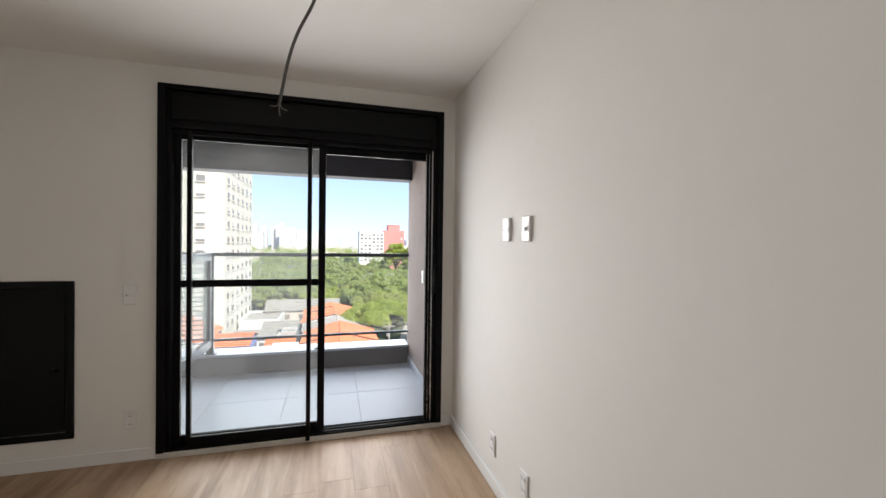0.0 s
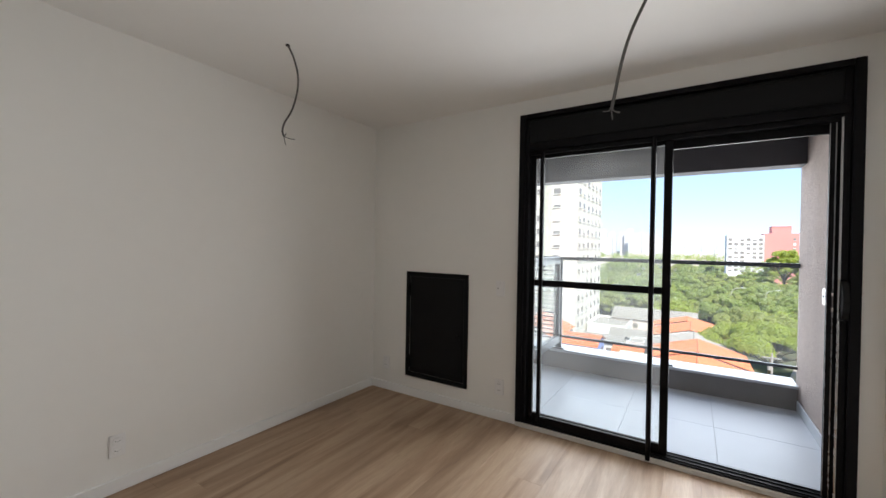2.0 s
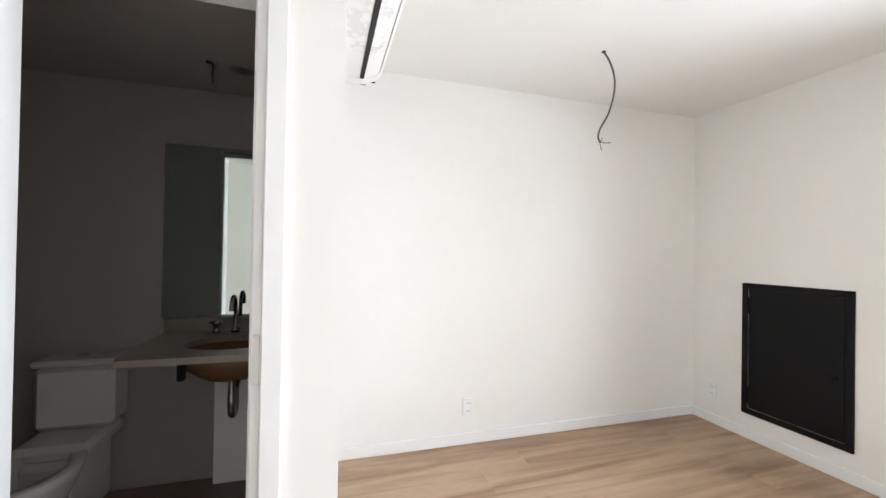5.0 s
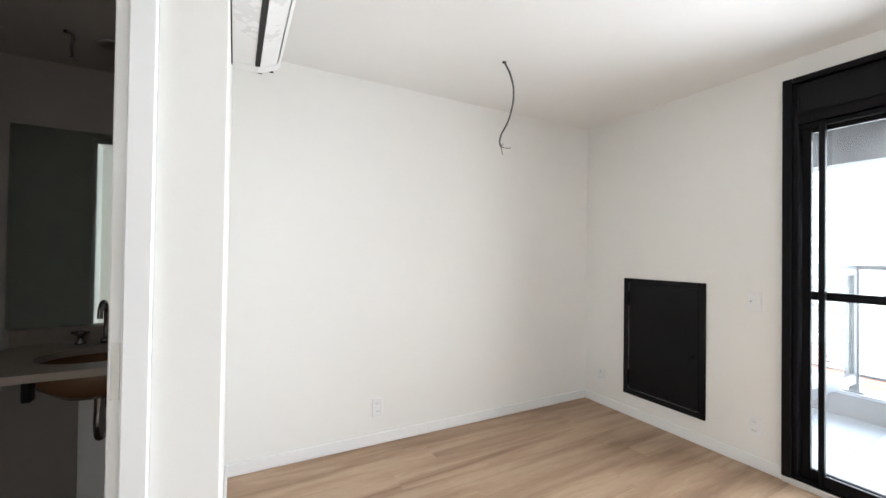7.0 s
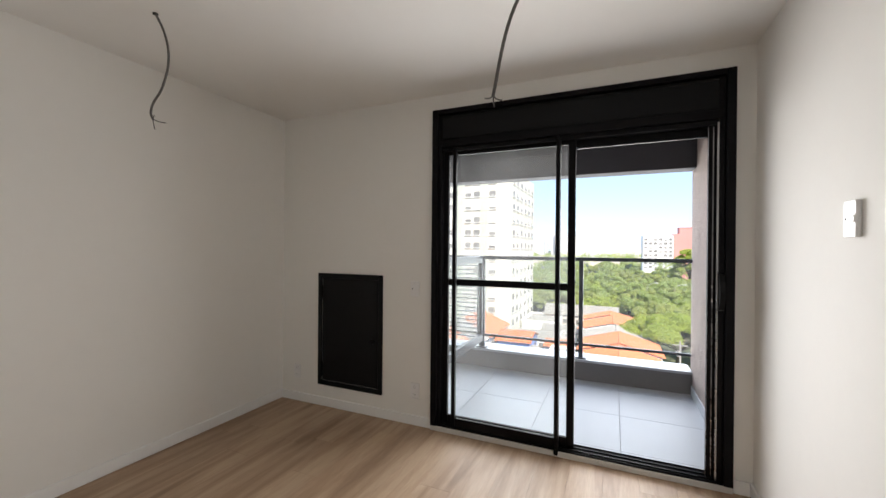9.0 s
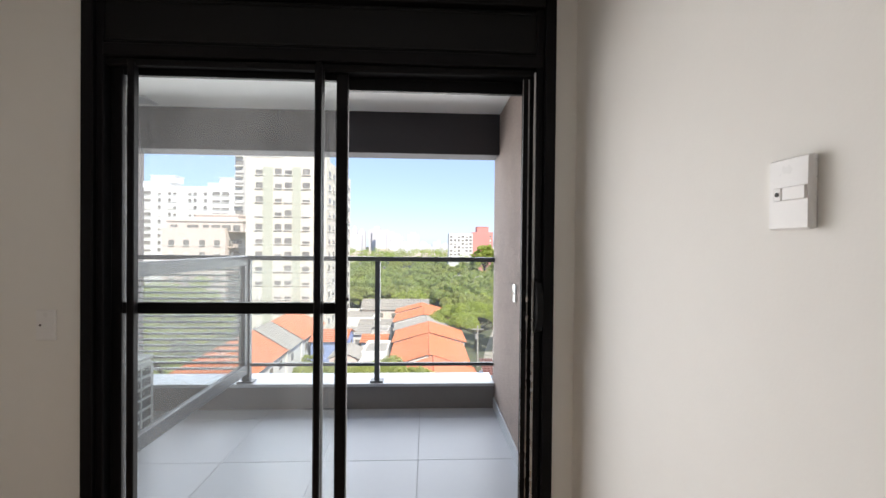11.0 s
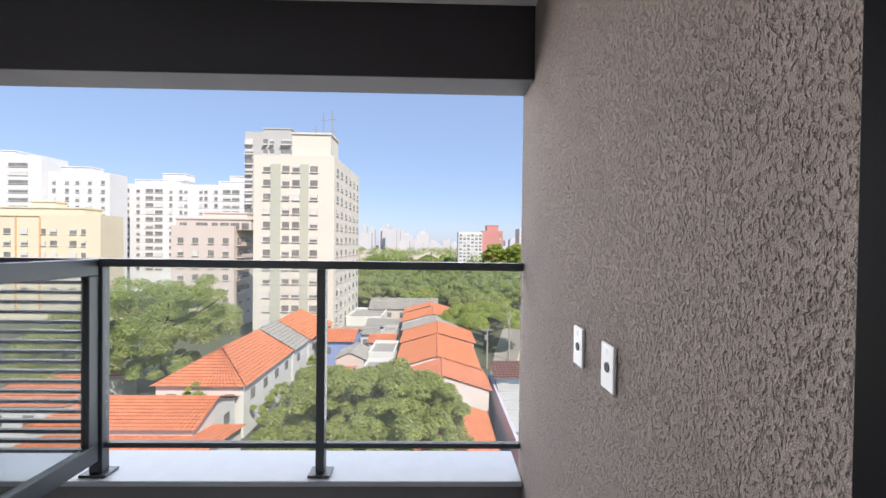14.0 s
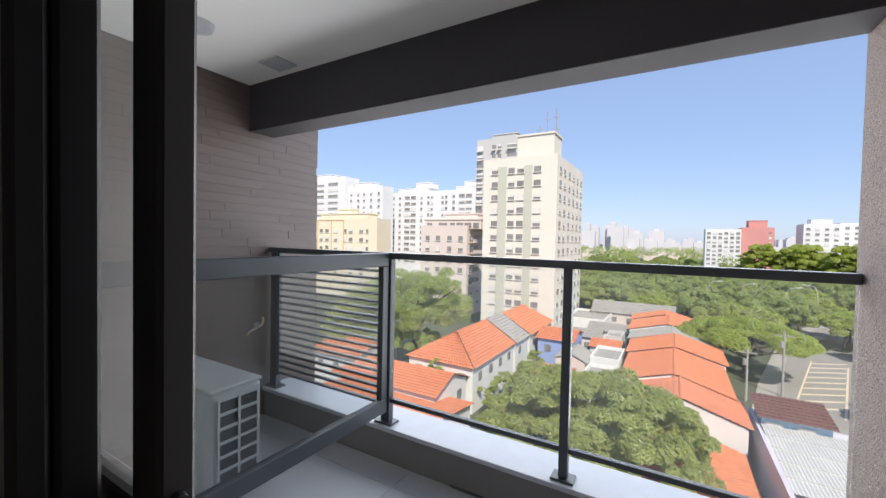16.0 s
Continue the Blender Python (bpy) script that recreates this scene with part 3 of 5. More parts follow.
def indoor_air_conditioner():
    x0, x1, y = -1.010, -0.206, PART_Y1
    v = thing("indoor_air_conditioner", (-0.608, y, 2.2), "white wall-mounted split air conditioner with closed louvre", "air conditioner")
    bm = bmesh.new()
    extrude_profile(bm, [(y + 0.006, 2.208), (y + 0.098, 2.204), (y + 0.122, 2.232), (y + 0.19, 2.262), (y + 0.205, 2.29), (y + 0.205, 2.47), (y + 0.19, 2.487), (y + 0.006, 2.487)], x0 + 0.074, x1 - 0.074)
    done(bm, "body", M_PLATE, v)
    bm = bmesh.new()
    for a, c in ((x0, x0 + 0.073), (x1 - 0.073, x1)):
        extrude_profile(bm, [(y + 0.006, 2.206), (y + 0.115, 2.200), (y + 0.185, 2.226), (y + 0.213, 2.252), (y + 0.219, 2.28), (y + 0.219, 2.465), (y + 0.20, 2.488), (y + 0.006, 2.488)], a, c)
    each(bm, "end_cover", M_PLATE, v)
    bm = bmesh.new()
    extrude_profile(bm, [(y + 0.199, 2.236), (y + 0.213, 2.252), (y + 0.219, 2.28), (y + 0.219, 2.465), (y + 0.206, 2.48), (y + 0.206, 2.28)], x0 + 0.0745, x1 - 0.0745)
    done(bm, "front_panel", M_PLATE, v)
    bm = bmesh.new()
    extrude_profile(bm, [(y + 0.122, 2.203), (y + 0.194, 2.233), (y + 0.192, 2.238), (y + 0.122, 2.209)], x0 + 0.077, x1 - 0.077)
    done(bm, "louvre", M_PLATE, v)
    bm = bmesh.new()
    extrude_profile(bm, [(y + 0.100, 2.2015), (y + 0.1205, 2.2015), (y + 0.1205, 2.2075), (y + 0.100, 2.2075)], x0 + 0.0745, x1 - 0.0745)
    tagged(done(bm, "outlet_slot", M_DARK, v), "black air outlet slot")
    bm = bmesh.new()
    for a in (x0 + 0.004, x1 - 0.006):
        box(bm, a, a + 0.002, y + 0.11, y + 0.135, 2.199, 2.2035)
        box(bm, a, a + 0.002, y + 0.165, y + 0.185, 2.216, 2.2275)
    # black sheet behind the unit paints the shade of the gap at the wall
    box(bm, x0 + 0.02, x1 - 0.02, y + 0.0005, y + 0.0055, 2.212, 2.48)
    each(bm, "seam_and_gap_shade", M_DARK, v)


indoor_air_conditioner()


# ---- bathroom doorway ----
def door_casing():
    d = thing("door_1", (DOOR_X, -3.22, 0), "white lacquered bathroom door frame with brass-coloured strike", "door frame", kind="structure")
    bm = bmesh.new()
    for y0, y1 in ((-3.192, PART_Y0 + 0.0), (-3.935, -3.873)):
        box(bm, DOOR_X + 0.0005, DOOR_X + 0.024, y0, y1, 0, 2.14 + 0.065, 0.004)
    box(bm, DOOR_X + 0.0005, DOOR_X + 0.016, -3.8725, -3.1925, 2.14, 2.205, 0.004)
    each(bm, "casing", M_TRIM, d)
    bm = bmesh.new()
    box(bm, DOOR_X - 0.13, DOOR_X + 0.004, -3.222, -3.1925, 0, 2.14, 0.003)
    box(bm, DOOR_X - 0.13, DOOR_X - 0.045, -3.234, -3.2225, 0, 2.13, 0.003)
    box(bm, DOOR_X - 0.13, DOOR_X + 0.004, -3.8745, -3.845, 0, 2.14, 0.003)
    box(bm, DOOR_X - 0.13, DOOR_X + 0.004, -3.8445, -3.2225, 2.11, 2.14, 0.003)
    each(bm, "jamb", M_TRIM, d)
    bm = bmesh.new()
    for z in (0.975, 1.035):
        rod(bm, (DOOR_X + 0.0035, -3.207, z), (DOOR_X + 0.0055, -3.207, z), 0.008, 12)
    box(bm, DOOR_X + 0.003, DOOR_X + 0.005, -3.217, -3.197, 0.93, 1.08, 0.001)
    each(bm, "strike_plate", M_CHROME, d)


door_casing()


# ---- bathroom ----
def washstand():
    w = thing("wash_counter", (-1.5, -3.5, 0.83), "beige stone washstand counter with undermount basin, on brackets", "washbasin")
    x0, x1, y0, y1, zt = XL + 0.001, -0.885, -3.872, PART_Y0 - 0.004, 0.855
    cx, cy, rx, ry = -1.17, -3.46, 0.165, 0.22
    bm = bmesh.new()
    # slab with an oval hole
    seg = 40
    outer, inner, outer2, inner2 = [], [], [], []
    for i in range(seg):
        a = 2 * math.pi * i / seg
        c, s = math.cos(a), math.sin(a)
        k = min((((x1 - cx) if c > 0 else (cx - x0)) / max(abs(c), 1e-6)), (((y1 - cy) if s > 0 else (cy - y0)) / max(abs(s), 1e-6)))
        for ring, px, py, z in ((outer, cx + k * c, cy + k * s, zt), (inner, cx + rx * c, cy + ry * s, zt), (outer2, cx + k * c, cy + k * s, zt - 0.03), (inner2, cx + rx * c, cy + ry * s, zt - 0.03)):
            ring.append(bm.verts.new((px, py, z)))
    for i in range(seg):
        j = (i + 1) % seg
        bm.faces.new((outer[i], outer[j], inner[j], inner[i]))
        bm.faces.new((outer2[j], outer2[i], inner2[i], inner2[j]))
        bm.faces.new((outer[j], outer[i], outer2[i], outer2[j]))
        bm.faces.new((inner[i], inner[j], inner2[j], inner2[i]))
    box(bm, x0, x0 + 0.02, y0, y1, zt + 0.0005, zt + 0.077, 0.002)
    done(bm, "counter_top", M_STONE, w)
    bm = bmesh.new()
    lathe(bm, [(0.03, -0.185), (0.10, -0.175), (0.16, -0.12), (0.19, -0.035), (0.185, -0.033), (0.15, -0.105), (0.09, -0.155), (0.02, -0.165)], (cx, cy, zt), 36, 0.95, 1.3)
    # brown holds the underside's shade and the floor's reflection on white ceramic
    tagged(done(bm, "basin", mat("shaded_ceramic", (0.16, 0.085, 0.045), 0.15, var=0.03), w, True), "ceramic oval basin, its shade painted brown")
    bm = bmesh.new()
    for y in (-3.72, -3.20):
        box(bm, x0, -1.00, y - 0.015, y + 0.015, zt - 0.055, zt - 0.031, 0.003)
        box(bm, x0, x0 + 0.02, y - 0.015, y + 0.015, zt - 0.20, zt - 0.056, 0.003)
    box(bm, -0.965, -0.925, -3.635, -3.605, zt - 0.115, zt - 0.031, 0.004)
    each(bm, "bracket", M_BLACK, w, "dark steel support bracket")
    f = tube("spout", [(-1.43, -3.50, zt), (-1.43, -3.50, zt + 0.13), (-1.415, -3.50, zt + 0.185), (-1.375, -3.50, zt + 0.21), (-1.33, -3.50, zt + 0.185), (-1.32, -3.50, zt + 0.135)], 0.011, M_BRONZE, w)
    tagged(f, "chrome gooseneck tap spout")
    bm = bmesh.new()
    for y in (-3.60, -3.40):
        lathe(bm, [(0.022, 0.0), (0.022, 0.008), (0.013, 0.014), (0.013, 0.04), (0.022, 0.042), (0.022, 0.062), (0.016, 0.066)], (-1.44, y, zt), 18)
        rod(bm, (-1.475, y, zt + 0.056), (-1.405, y, zt + 0.056), 0.006, 8)
        rod(bm, (-1.44, y - 0.035, zt + 0.0565), (-1.44, y + 0.035, zt + 0.0565), 0.006, 8)
    lathe(bm, [(0.022, 0.0), (0.022, 0.02), (0.014, 0.026)], (-1.43, -3.50, zt), 18)
    each(bm, "tap_handle", M_BRONZE, w, "chrome tap handle", True)
    tagged(tube("trap", [(cx, cy, zt - 0.18), (cx, cy, zt - 0.26), (cx + 0.005, cy, zt - 0.33), (cx - 0.03, cy, zt - 0.385), (cx - 0.075, cy, zt - 0.36), (cx - 0.08, cy, zt - 0.27), (cx - 0.14, cy, zt - 0.24), (x0, cy, zt - 0.24)], 0.019, M_BRONZE, w), "dark chrome bottle trap pipe")


washstand()


def pipe_box():
    bm = bmesh.new()
    box(bm, XL + 0.001, -1.43, -3.60, PART_Y0 - 0.004, -0.003, 0.66, 0.003)
    tagged(done(bm, "pipe_casing", M_TRIM, at=(-1.45, -3.36, 0)), "white boxed-in pipe casing under the washstand", "pipe casing")


pipe_box()


def bath_mirror():
    m = thing("wall_mirror", (XL, -3.5, 0.935), "rectangular frameless mirror above the washstand", "mirror")
    bm = bmesh.new()
    box(bm, XL + 0.001, XL + 0.008, -3.89, PART_Y0 - 0.01, 0.935, 1.922)
    done(bm, "backing", M_DARK, m)
    bm = bmesh.new()
    box(bm, XL + 0.0085, XL + 0.012, -3.89, PART_Y0 - 0.01, 0.935, 1.922, 0.001)
    done(bm, "glass", M_MIRROR, m)


bath_mirror()


def toilet():
    t = thing("toilet", (-1.15, -4.197, 0), "white ceramic close-coupled toilet with cistern, lid missing", "toilet")
    y = -4.197
    bm = bmesh.new()
    box(bm, XL + 0.012, -1.315, y - 0.166, y + 0.166, 0.421, 0.735, 0.025)
    done(bm, "cistern", M_CERAMIC, t)
    bm = bmesh.new()
    box(bm, XL + 0.006, -1.303, y - 0.174, y + 0.174, 0.736, 0.768, 0.012)
    d = done(bm, "cistern_lid", M_CERAMIC, t)
    bm = bmesh.new()
    rod(bm, (-1.41, y, 0.768), (-1.41, y, 0.776), 0.028, 20)
    tagged(done(bm, "flush_button", M_CHROME, d), "round chrome flush button")
    bm = bmesh.new()
    lathe(bm, [(0.10, 0.0), (0.115, 0.02), (0.105, 0.12), (0.13, 0.24), (0.172, 0.34), (0.182, 0.385), (0.176, 0.395), (0.135, 0.393), (0.128, 0.37), (0.11, 0.27), (0.05, 0.20)], (-1.00, y, 0), 36, 1.32, 1.0)
    done(bm, "bowl", M_CERAMIC, t, True)
    bm = bmesh.new()
    box(bm, XL + 0.02, -1.10, y - 0.10, y + 0.10, 0.0, 0.36, 0.025)
    box(bm, XL + 0.02, -1.13, y - 0.155, y + 0.155, 0.34, 0.42, 0.025)
    done(bm, "pedestal", M_CERAMIC, t)


toilet()


def bath_ceiling_bits():
    ceiling_cable([(-1.10, -3.58, 2.25), (-1.06, -3.55, 2.215), (-1.05, -3.55, 2.16), (-1.06, -3.55, 2.135)], [(-1.09, -3.57, 2.14), (-1.05, -3.53, 2.11)], "short electrical cable hanging from the bathroom ceiling")
    bm = bmesh.new()
    lathe(bm, [(0.055, -0.006), (0.06, -0.003), (0.06, -0.0005), (0.035, -0.0005), (0.035, -0.006)], (-1.15, -3.44, 2.25), 28)
    tagged(done(bm, "ceiling_ring", M_CONC, at=(-1.15, -3.44, 2.25)), "round ceiling outlet ring", "ceiling outlet")


bath_ceiling_bits()

# ---- balcony ----
BX0, BX1 = -1.42, 1.970
BFLOOR, BCEIL = -0.060, 2.50
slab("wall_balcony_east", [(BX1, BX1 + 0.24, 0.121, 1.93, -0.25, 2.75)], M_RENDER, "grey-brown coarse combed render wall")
slab("ceiling_balcony", [(BX0 - 0.12, BX1 + 0.2, 0.121, 1.69, BCEIL, BCEIL + 0.25)], M_CEIL, "white plaster balcony ceiling", "ceiling")
slab("beam", [(BX0, BX1 - 0.001, 1.69, 1.90, 2.155, 2.75)], M_BEAM, "dark grey painted edge beam", "beam", 0.004)
bslab = slab("floor_balcony", [(BX0 - 0.12, BX1, 0.161, 1.835, -0.25, BFLOOR - 0.008)], M_GROUT, "pale grey porcelain balcony floor", "floor")
slab("curb", [(BX0, BX1 - 0.001, 1.835, 2.10, -0.25, 0.14)], M_KERB, "grey rendered balcony kerb", "kerb", 0.004)
slab("curb_cap", [(BX0 + 0.001, BX1 - 0.002, 1.812, 2.115, 0.1405, 0.167)], M_CURB, "pale granite cap on the balcony kerb", "kerb", 0.004)
slab("skirting_balcony", [(BX1 - 0.012, BX1 - 0.0005, 0.165, 1.834, BFLOOR, 0.035)], M_TILE, "pale porcelain balcony skirting", "baseboard", 0.002)
bwall = slab("wall_balcony_west", [(BX0 - 0.22, BX0 - 0.011, 0.121, 2.35, -3.0, 6.5)], M_CONC, "brown ceramic brick-clad balcony wall")


def railing():
    r = thing("railing", (0.9, 1.885, 0.167), "graphite aluminium balcony railing with glass panels", "railing")
    y = 1.885
    bm = bmesh.new()
    box(bm, BX0 + 0.01, BX1 - 0.002, y - 0.030, y + 0.030, 1.238, 1.278, 0.004)
    done(bm, "handrail", M_RAIL, r)
    for x, w in ((0.925, 0.022), (-0.215, 0.034), (-1.352, 0.038)):
        bm = bmesh.new()
        box(bm, x - w, x + w, y - 0.024, y + 0.024, 0.180, 1.2375, 0.003)
        box(bm, x - w - 0.035, x + w + 0.035, y - 0.045, y + 0.045, 0.1675, 0.1795, 0.003)
        done(bm, "post", M_RAIL, r)
    bm = bmesh.new()
    box(bm, -0.1805, 0.9025, y - 0.016, y + 0.016, 0.305, 0.332, 0.003)
    box(bm, 0.9475, BX1 - 0.002, y - 0.016, y + 0.016, 0.305, 0.332, 0.003)
    each(bm, "bottom_rail", M_RAIL, r)
    for x0, x1 in ((-0.18, 0.902), (0.948, BX1 - 0.003)):
        bm = bmesh.new()
        box(bm, x0, x1, y - 0.004, y + 0.004, 0.332, 1.238)
        g = tagged(done(bm, "pane", M_RGLASS, r), "clear railing glass")
        g.visible_shadow = False
    # slatted screen in front of the air conditioner
    bm = bmesh.new()
    for x in (-1.301, -0.268):
        box(bm, x - 0.012, x + 0.012, y - 0.018, y + 0.018, 0.265, 1.2375, 0.003)
    each(bm, "screen_stile", M_RAIL, r)
    n = 19
    for i in range(n):
        z = 0.285 + (1.205 - 0.285) * i / (n - 1)
        bm = bmesh.new()
        box(bm, -1.288, -0.281, y - 0.013, y + 0.013, z - 0.009, z + 0.009, 0.003)
        done(bm, "slat", M_RAIL, r)


railing()


def screen_gate():
    g = thing("glass_screen", (-0.215, 1.0, BFLOOR), "graphite-framed glass screen shutting off the air-conditioner bay", "glass screen")
    x = -0.215
    bm = bmesh.new()
    box(bm, x - 0.022, x + 0.022, 0.165, 1.858, 1.192, 1.276, 0.004)
    box(bm, x - 0.022, x + 0.022, 0.165, 1.858, 0.245, 0.335, 0.004)
    box(bm, x - 0.022, x + 0.022, 0.125, 0.164, BFLOOR, 1.276, 0.004)
    box(bm, x - 0.021, x + 0.021, 1.80, 1.857, 0.336, 1.191, 0.003)
    each(bm, "frame_bar", M_RAIL, g)
    bm = bmesh.new()
    box(bm, x - 0.004, x + 0.004, 0.164, 1.80, 0.33, 1.195)
    p = tagged(done(bm, "pane", glass_mat("screen_glass", (0.81, 0.83, 0.83), 0.02, 0.18, 0.02), g), "clear glass pane")
    p.visible_shadow = False


screen_gate()


def air_conditioner():
    x0, x1, y0, y1, z0, z1 = -1.25, -0.560, 0.935, 1.215, BFLOOR, 0.60
    a = thing("air_conditioner", (-0.9, 1.07, z0), "white outdoor air-conditioner unit standing on the balcony floor", "air conditioner")
    bm = bmesh.new()
    box(bm, x0, x1, y0, y1, z0 + 0.05, z1 - 0.02, 0.018)
    done(bm, "body", M_ACW, a)
    bm = bmesh.new()
    box(bm, x0 - 0.004, x1 + 0.004, y0 - 0.004, y1 + 0.004, z1 - 0.0195, z1, 0.008)
    done(bm, "lid", M_ACW, a)
    bm = bmesh.new()
    box(bm, x1 - 0.001, x1 + 0.003, y0 + 0.035, y1 - 0.03, z0 + 0.09, z1 - 0.06)
    done(bm, "coil", M_FIN, a)
    bm = bmesh.new()
    for i in range(8):
        z = z0 + 0.09 + (z1 - 0.06 - z0 - 0.09) * i / 7
        box(bm, x1 + 0.003, x1 + 0.011, y0 + 0.03, y1 - 0.025, z - 0.008, z + 0.008, 0.002)
    for y in (y0 + 0.035, (y0 + y1) / 2 + 0.003, y1 - 0.03):
        box(bm, x1 + 0.0115, x1 + 0.016, y - 0.007, y + 0.007, z0 + 0.082, z1 - 0.052, 0.002)
    done(bm, "grille", M_ACW, a)
    bm = bmesh.new()
    for x in (x0 + 0.1, x1 - 0.1):
        box(bm, x - 0.02, x + 0.02, y0 - 0.03, y1 + 0.03, z0, z0 + 0.049, 0.004)
    each(bm, "foot", M_DARK, a)


air_conditioner()
plate((BX1, 1.060, 1.056), "-x", "hole", "white outdoor plate with round hole", "balcony plates")
plate((BX1, 0.850, 1.056), "-x", "hole", "white outdoor plate with round hole", "balcony plates")


def balcony_ceiling_bits():
    bm = bmesh.new()
    box(bm, -0.98, -0.80, 1.46, 1.62, BCEIL - 0.012, BCEIL - 0.0005, 0.003)
    tagged(done(bm, "ceiling_plate", M_TILE, at=(-0.89, 1.54, BCEIL)), "square pale grey cover plate under the balcony ceiling", "cover plate")
    bm = bmesh.new()
    lathe(bm, [(0.05, -0.03), (0.075, -0.028), (0.085, -0.001), (0.02, -0.001)], (-0.86, 1.02, BCEIL), 28)
    tagged(done(bm, "ceiling_lamp", M_TILE, at=(-0.86, 1.02, BCEIL)), "round unlit lamp base on the balcony ceiling", "lamp")
    bm = bmesh.new()
    box(bm, 0.30, 0.62, 1.822, 1.834, BFLOOR, BFLOOR + 0.012, 0.002)
    tagged(done(bm, "drain_cover", M_RAIL, at=(0.46, 1.828, BFLOOR)), "narrow grey drain cover along the kerb", "drain")


balcony_ceiling_bits()


def pipe_stub():
    """Capped ends of the refrigerant pipes where they leave the brick wall."""
    x, y, z = BX0 + 0.0025, 1.757, 0.668
    p = thing("pipe_stub", (x, y, z), "capped pale pipe ends on the brick balcony wall", "pipe stub")
    bm = bmesh.new()
    lathe(bm, [(0.030, 0.0), (0.030, 0.004), (0.022, 0.008)], (0, 0, 0), 18)
    bmesh.ops.transform(bm, matrix=Matrix.Translation((x, y, z)) @ Matrix.Rotation(math.pi / 2, 4, "Y"), verts=bm.verts)
    done(bm, "collar", M_CONC, p)
    tan = mat("pale_pipe_wrap", (0.55, 0.47, 0.33), 0.6, var=0.1, scale=20)
    tube("pipe", [(x + 0.004, y, z), (x + 0.05, y, z), (x + 0.065, y + 0.012, z + 0.03), (x + 0.065, y + 0.015, z + 0.07)], 0.009, tan, p)
    tube("pipe", [(x + 0.004, y - 0.01, z - 0.008), (x + 0.045, y - 0.03, z - 0.012), (x + 0.055, y - 0.08, z - 0.02), (x + 0.055, y - 0.11, z - 0.045)], 0.007, tan, p)


pipe_stub()

# ---- the neighbourhood ----
GROUND = -19.0
M_GROUND = mat("dry_ground", (0.13, 0.125, 0.10), 0.95, var=0.25, scale=0.05, col2=(0.07, 0.10, 0.04))
M_ROAD = mat("asphalt", (0.27, 0.25, 0.225), 0.9, var=0.12, scale=0.4)
M_PAVE = mat("pavement", (0.34, 0.32, 0.29), 0.9, var=0.1, scale=0.6)
M_LINE = mat("road_paint", (0.62, 0.52, 0.36), 0.8, var=0.1)
M_ORANGE = mat("clay_roof", (0.50, 0.145, 0.065), 0.8, var=0.2, scale=2.2, bump=0.25, bscale=9, col2=(0.66, 0.245, 0.115))
M_ROSE = mat("faded_clay_roof", (0.52, 0.185, 0.10), 0.8, var=0.18, scale=0.5, bump=0.2, bscale=9)
M_MAROON = mat("brown_clay_roof", (0.16, 0.075, 0.06), 0.8, var=0.2, scale=0.8, bump=0.2, bscale=9)
M_FIBRE = mat("fibre_cement_roof", (0.30, 0.285, 0.26), 0.9, var=0.15, scale=0.5)
M_WHITEW = mat("white_house_wall", (0.72, 0.71, 0.68), 0.85, var=0.08, scale=0.6)
M_CREAMW = mat("cream_facade", (0.71, 0.67, 0.58), 0.85, var=0.04, scale=0.2)
M_BAND = mat("pale_green_band", (0.50, 0.51, 0.42), 0.85, var=0.04, scale=0.2)
M_WHITEF = mat("white_facade", (0.72, 0.72, 0.71), 0.85, var=0.03, scale=0.2)
M_YELLOW = mat("yellow_facade", (0.74, 0.66, 0.49), 0.85, var=0.05, scale=0.2)
M_BEIGE = mat("beige_facade", (0.66, 0.57, 0.51), 0.85, var=0.05, scale=0.2)
M_GREYF = mat("grey_facade", (0.50, 0.49, 0.47), 0.85, var=0.05, scale=0.2)
M_REDF = mat("red_facade", (0.60, 0.27, 0.24), 0.85, var=0.06, scale=0.1)
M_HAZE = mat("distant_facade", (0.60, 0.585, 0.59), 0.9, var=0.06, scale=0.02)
M_BLUEW = mat("blue_wall", (0.28, 0.36, 0.62), 0.85, var=0.06)
M_AQUA = mat("aqua_wall", (0.42, 0.60, 0.72), 0.85, var=0.06)
M_PANE = mat("dark_window", (0.24, 0.23, 0.215), 0.25, var=0.4, scale=0.7)
M_SHUT = mat("white_shutter", (0.66, 0.64, 0.60), 0.7, var=0.05)
M_BARK = mat("bark", (0.13, 0.105, 0.08), 0.9, var=0.25, scale=3, bump=0.4, bscale=12)
M_LEAF = [leaf_mat("leaf_deep", (0.20, 0.225, 0.085), (0.41, 0.435, 0.165)), leaf_mat("leaf_mid", (0.19, 0.235, 0.085), (0.38, 0.43, 0.160)), leaf_mat("leaf_bright", (0.225, 0.275, 0.065), (0.41, 0.45, 0.110))]

slab("ground", [(-3000, 3000, -600, 4500, GROUND - 1, GROUND)], M_GROUND, "dry open ground of the neighbourhood", "ground")


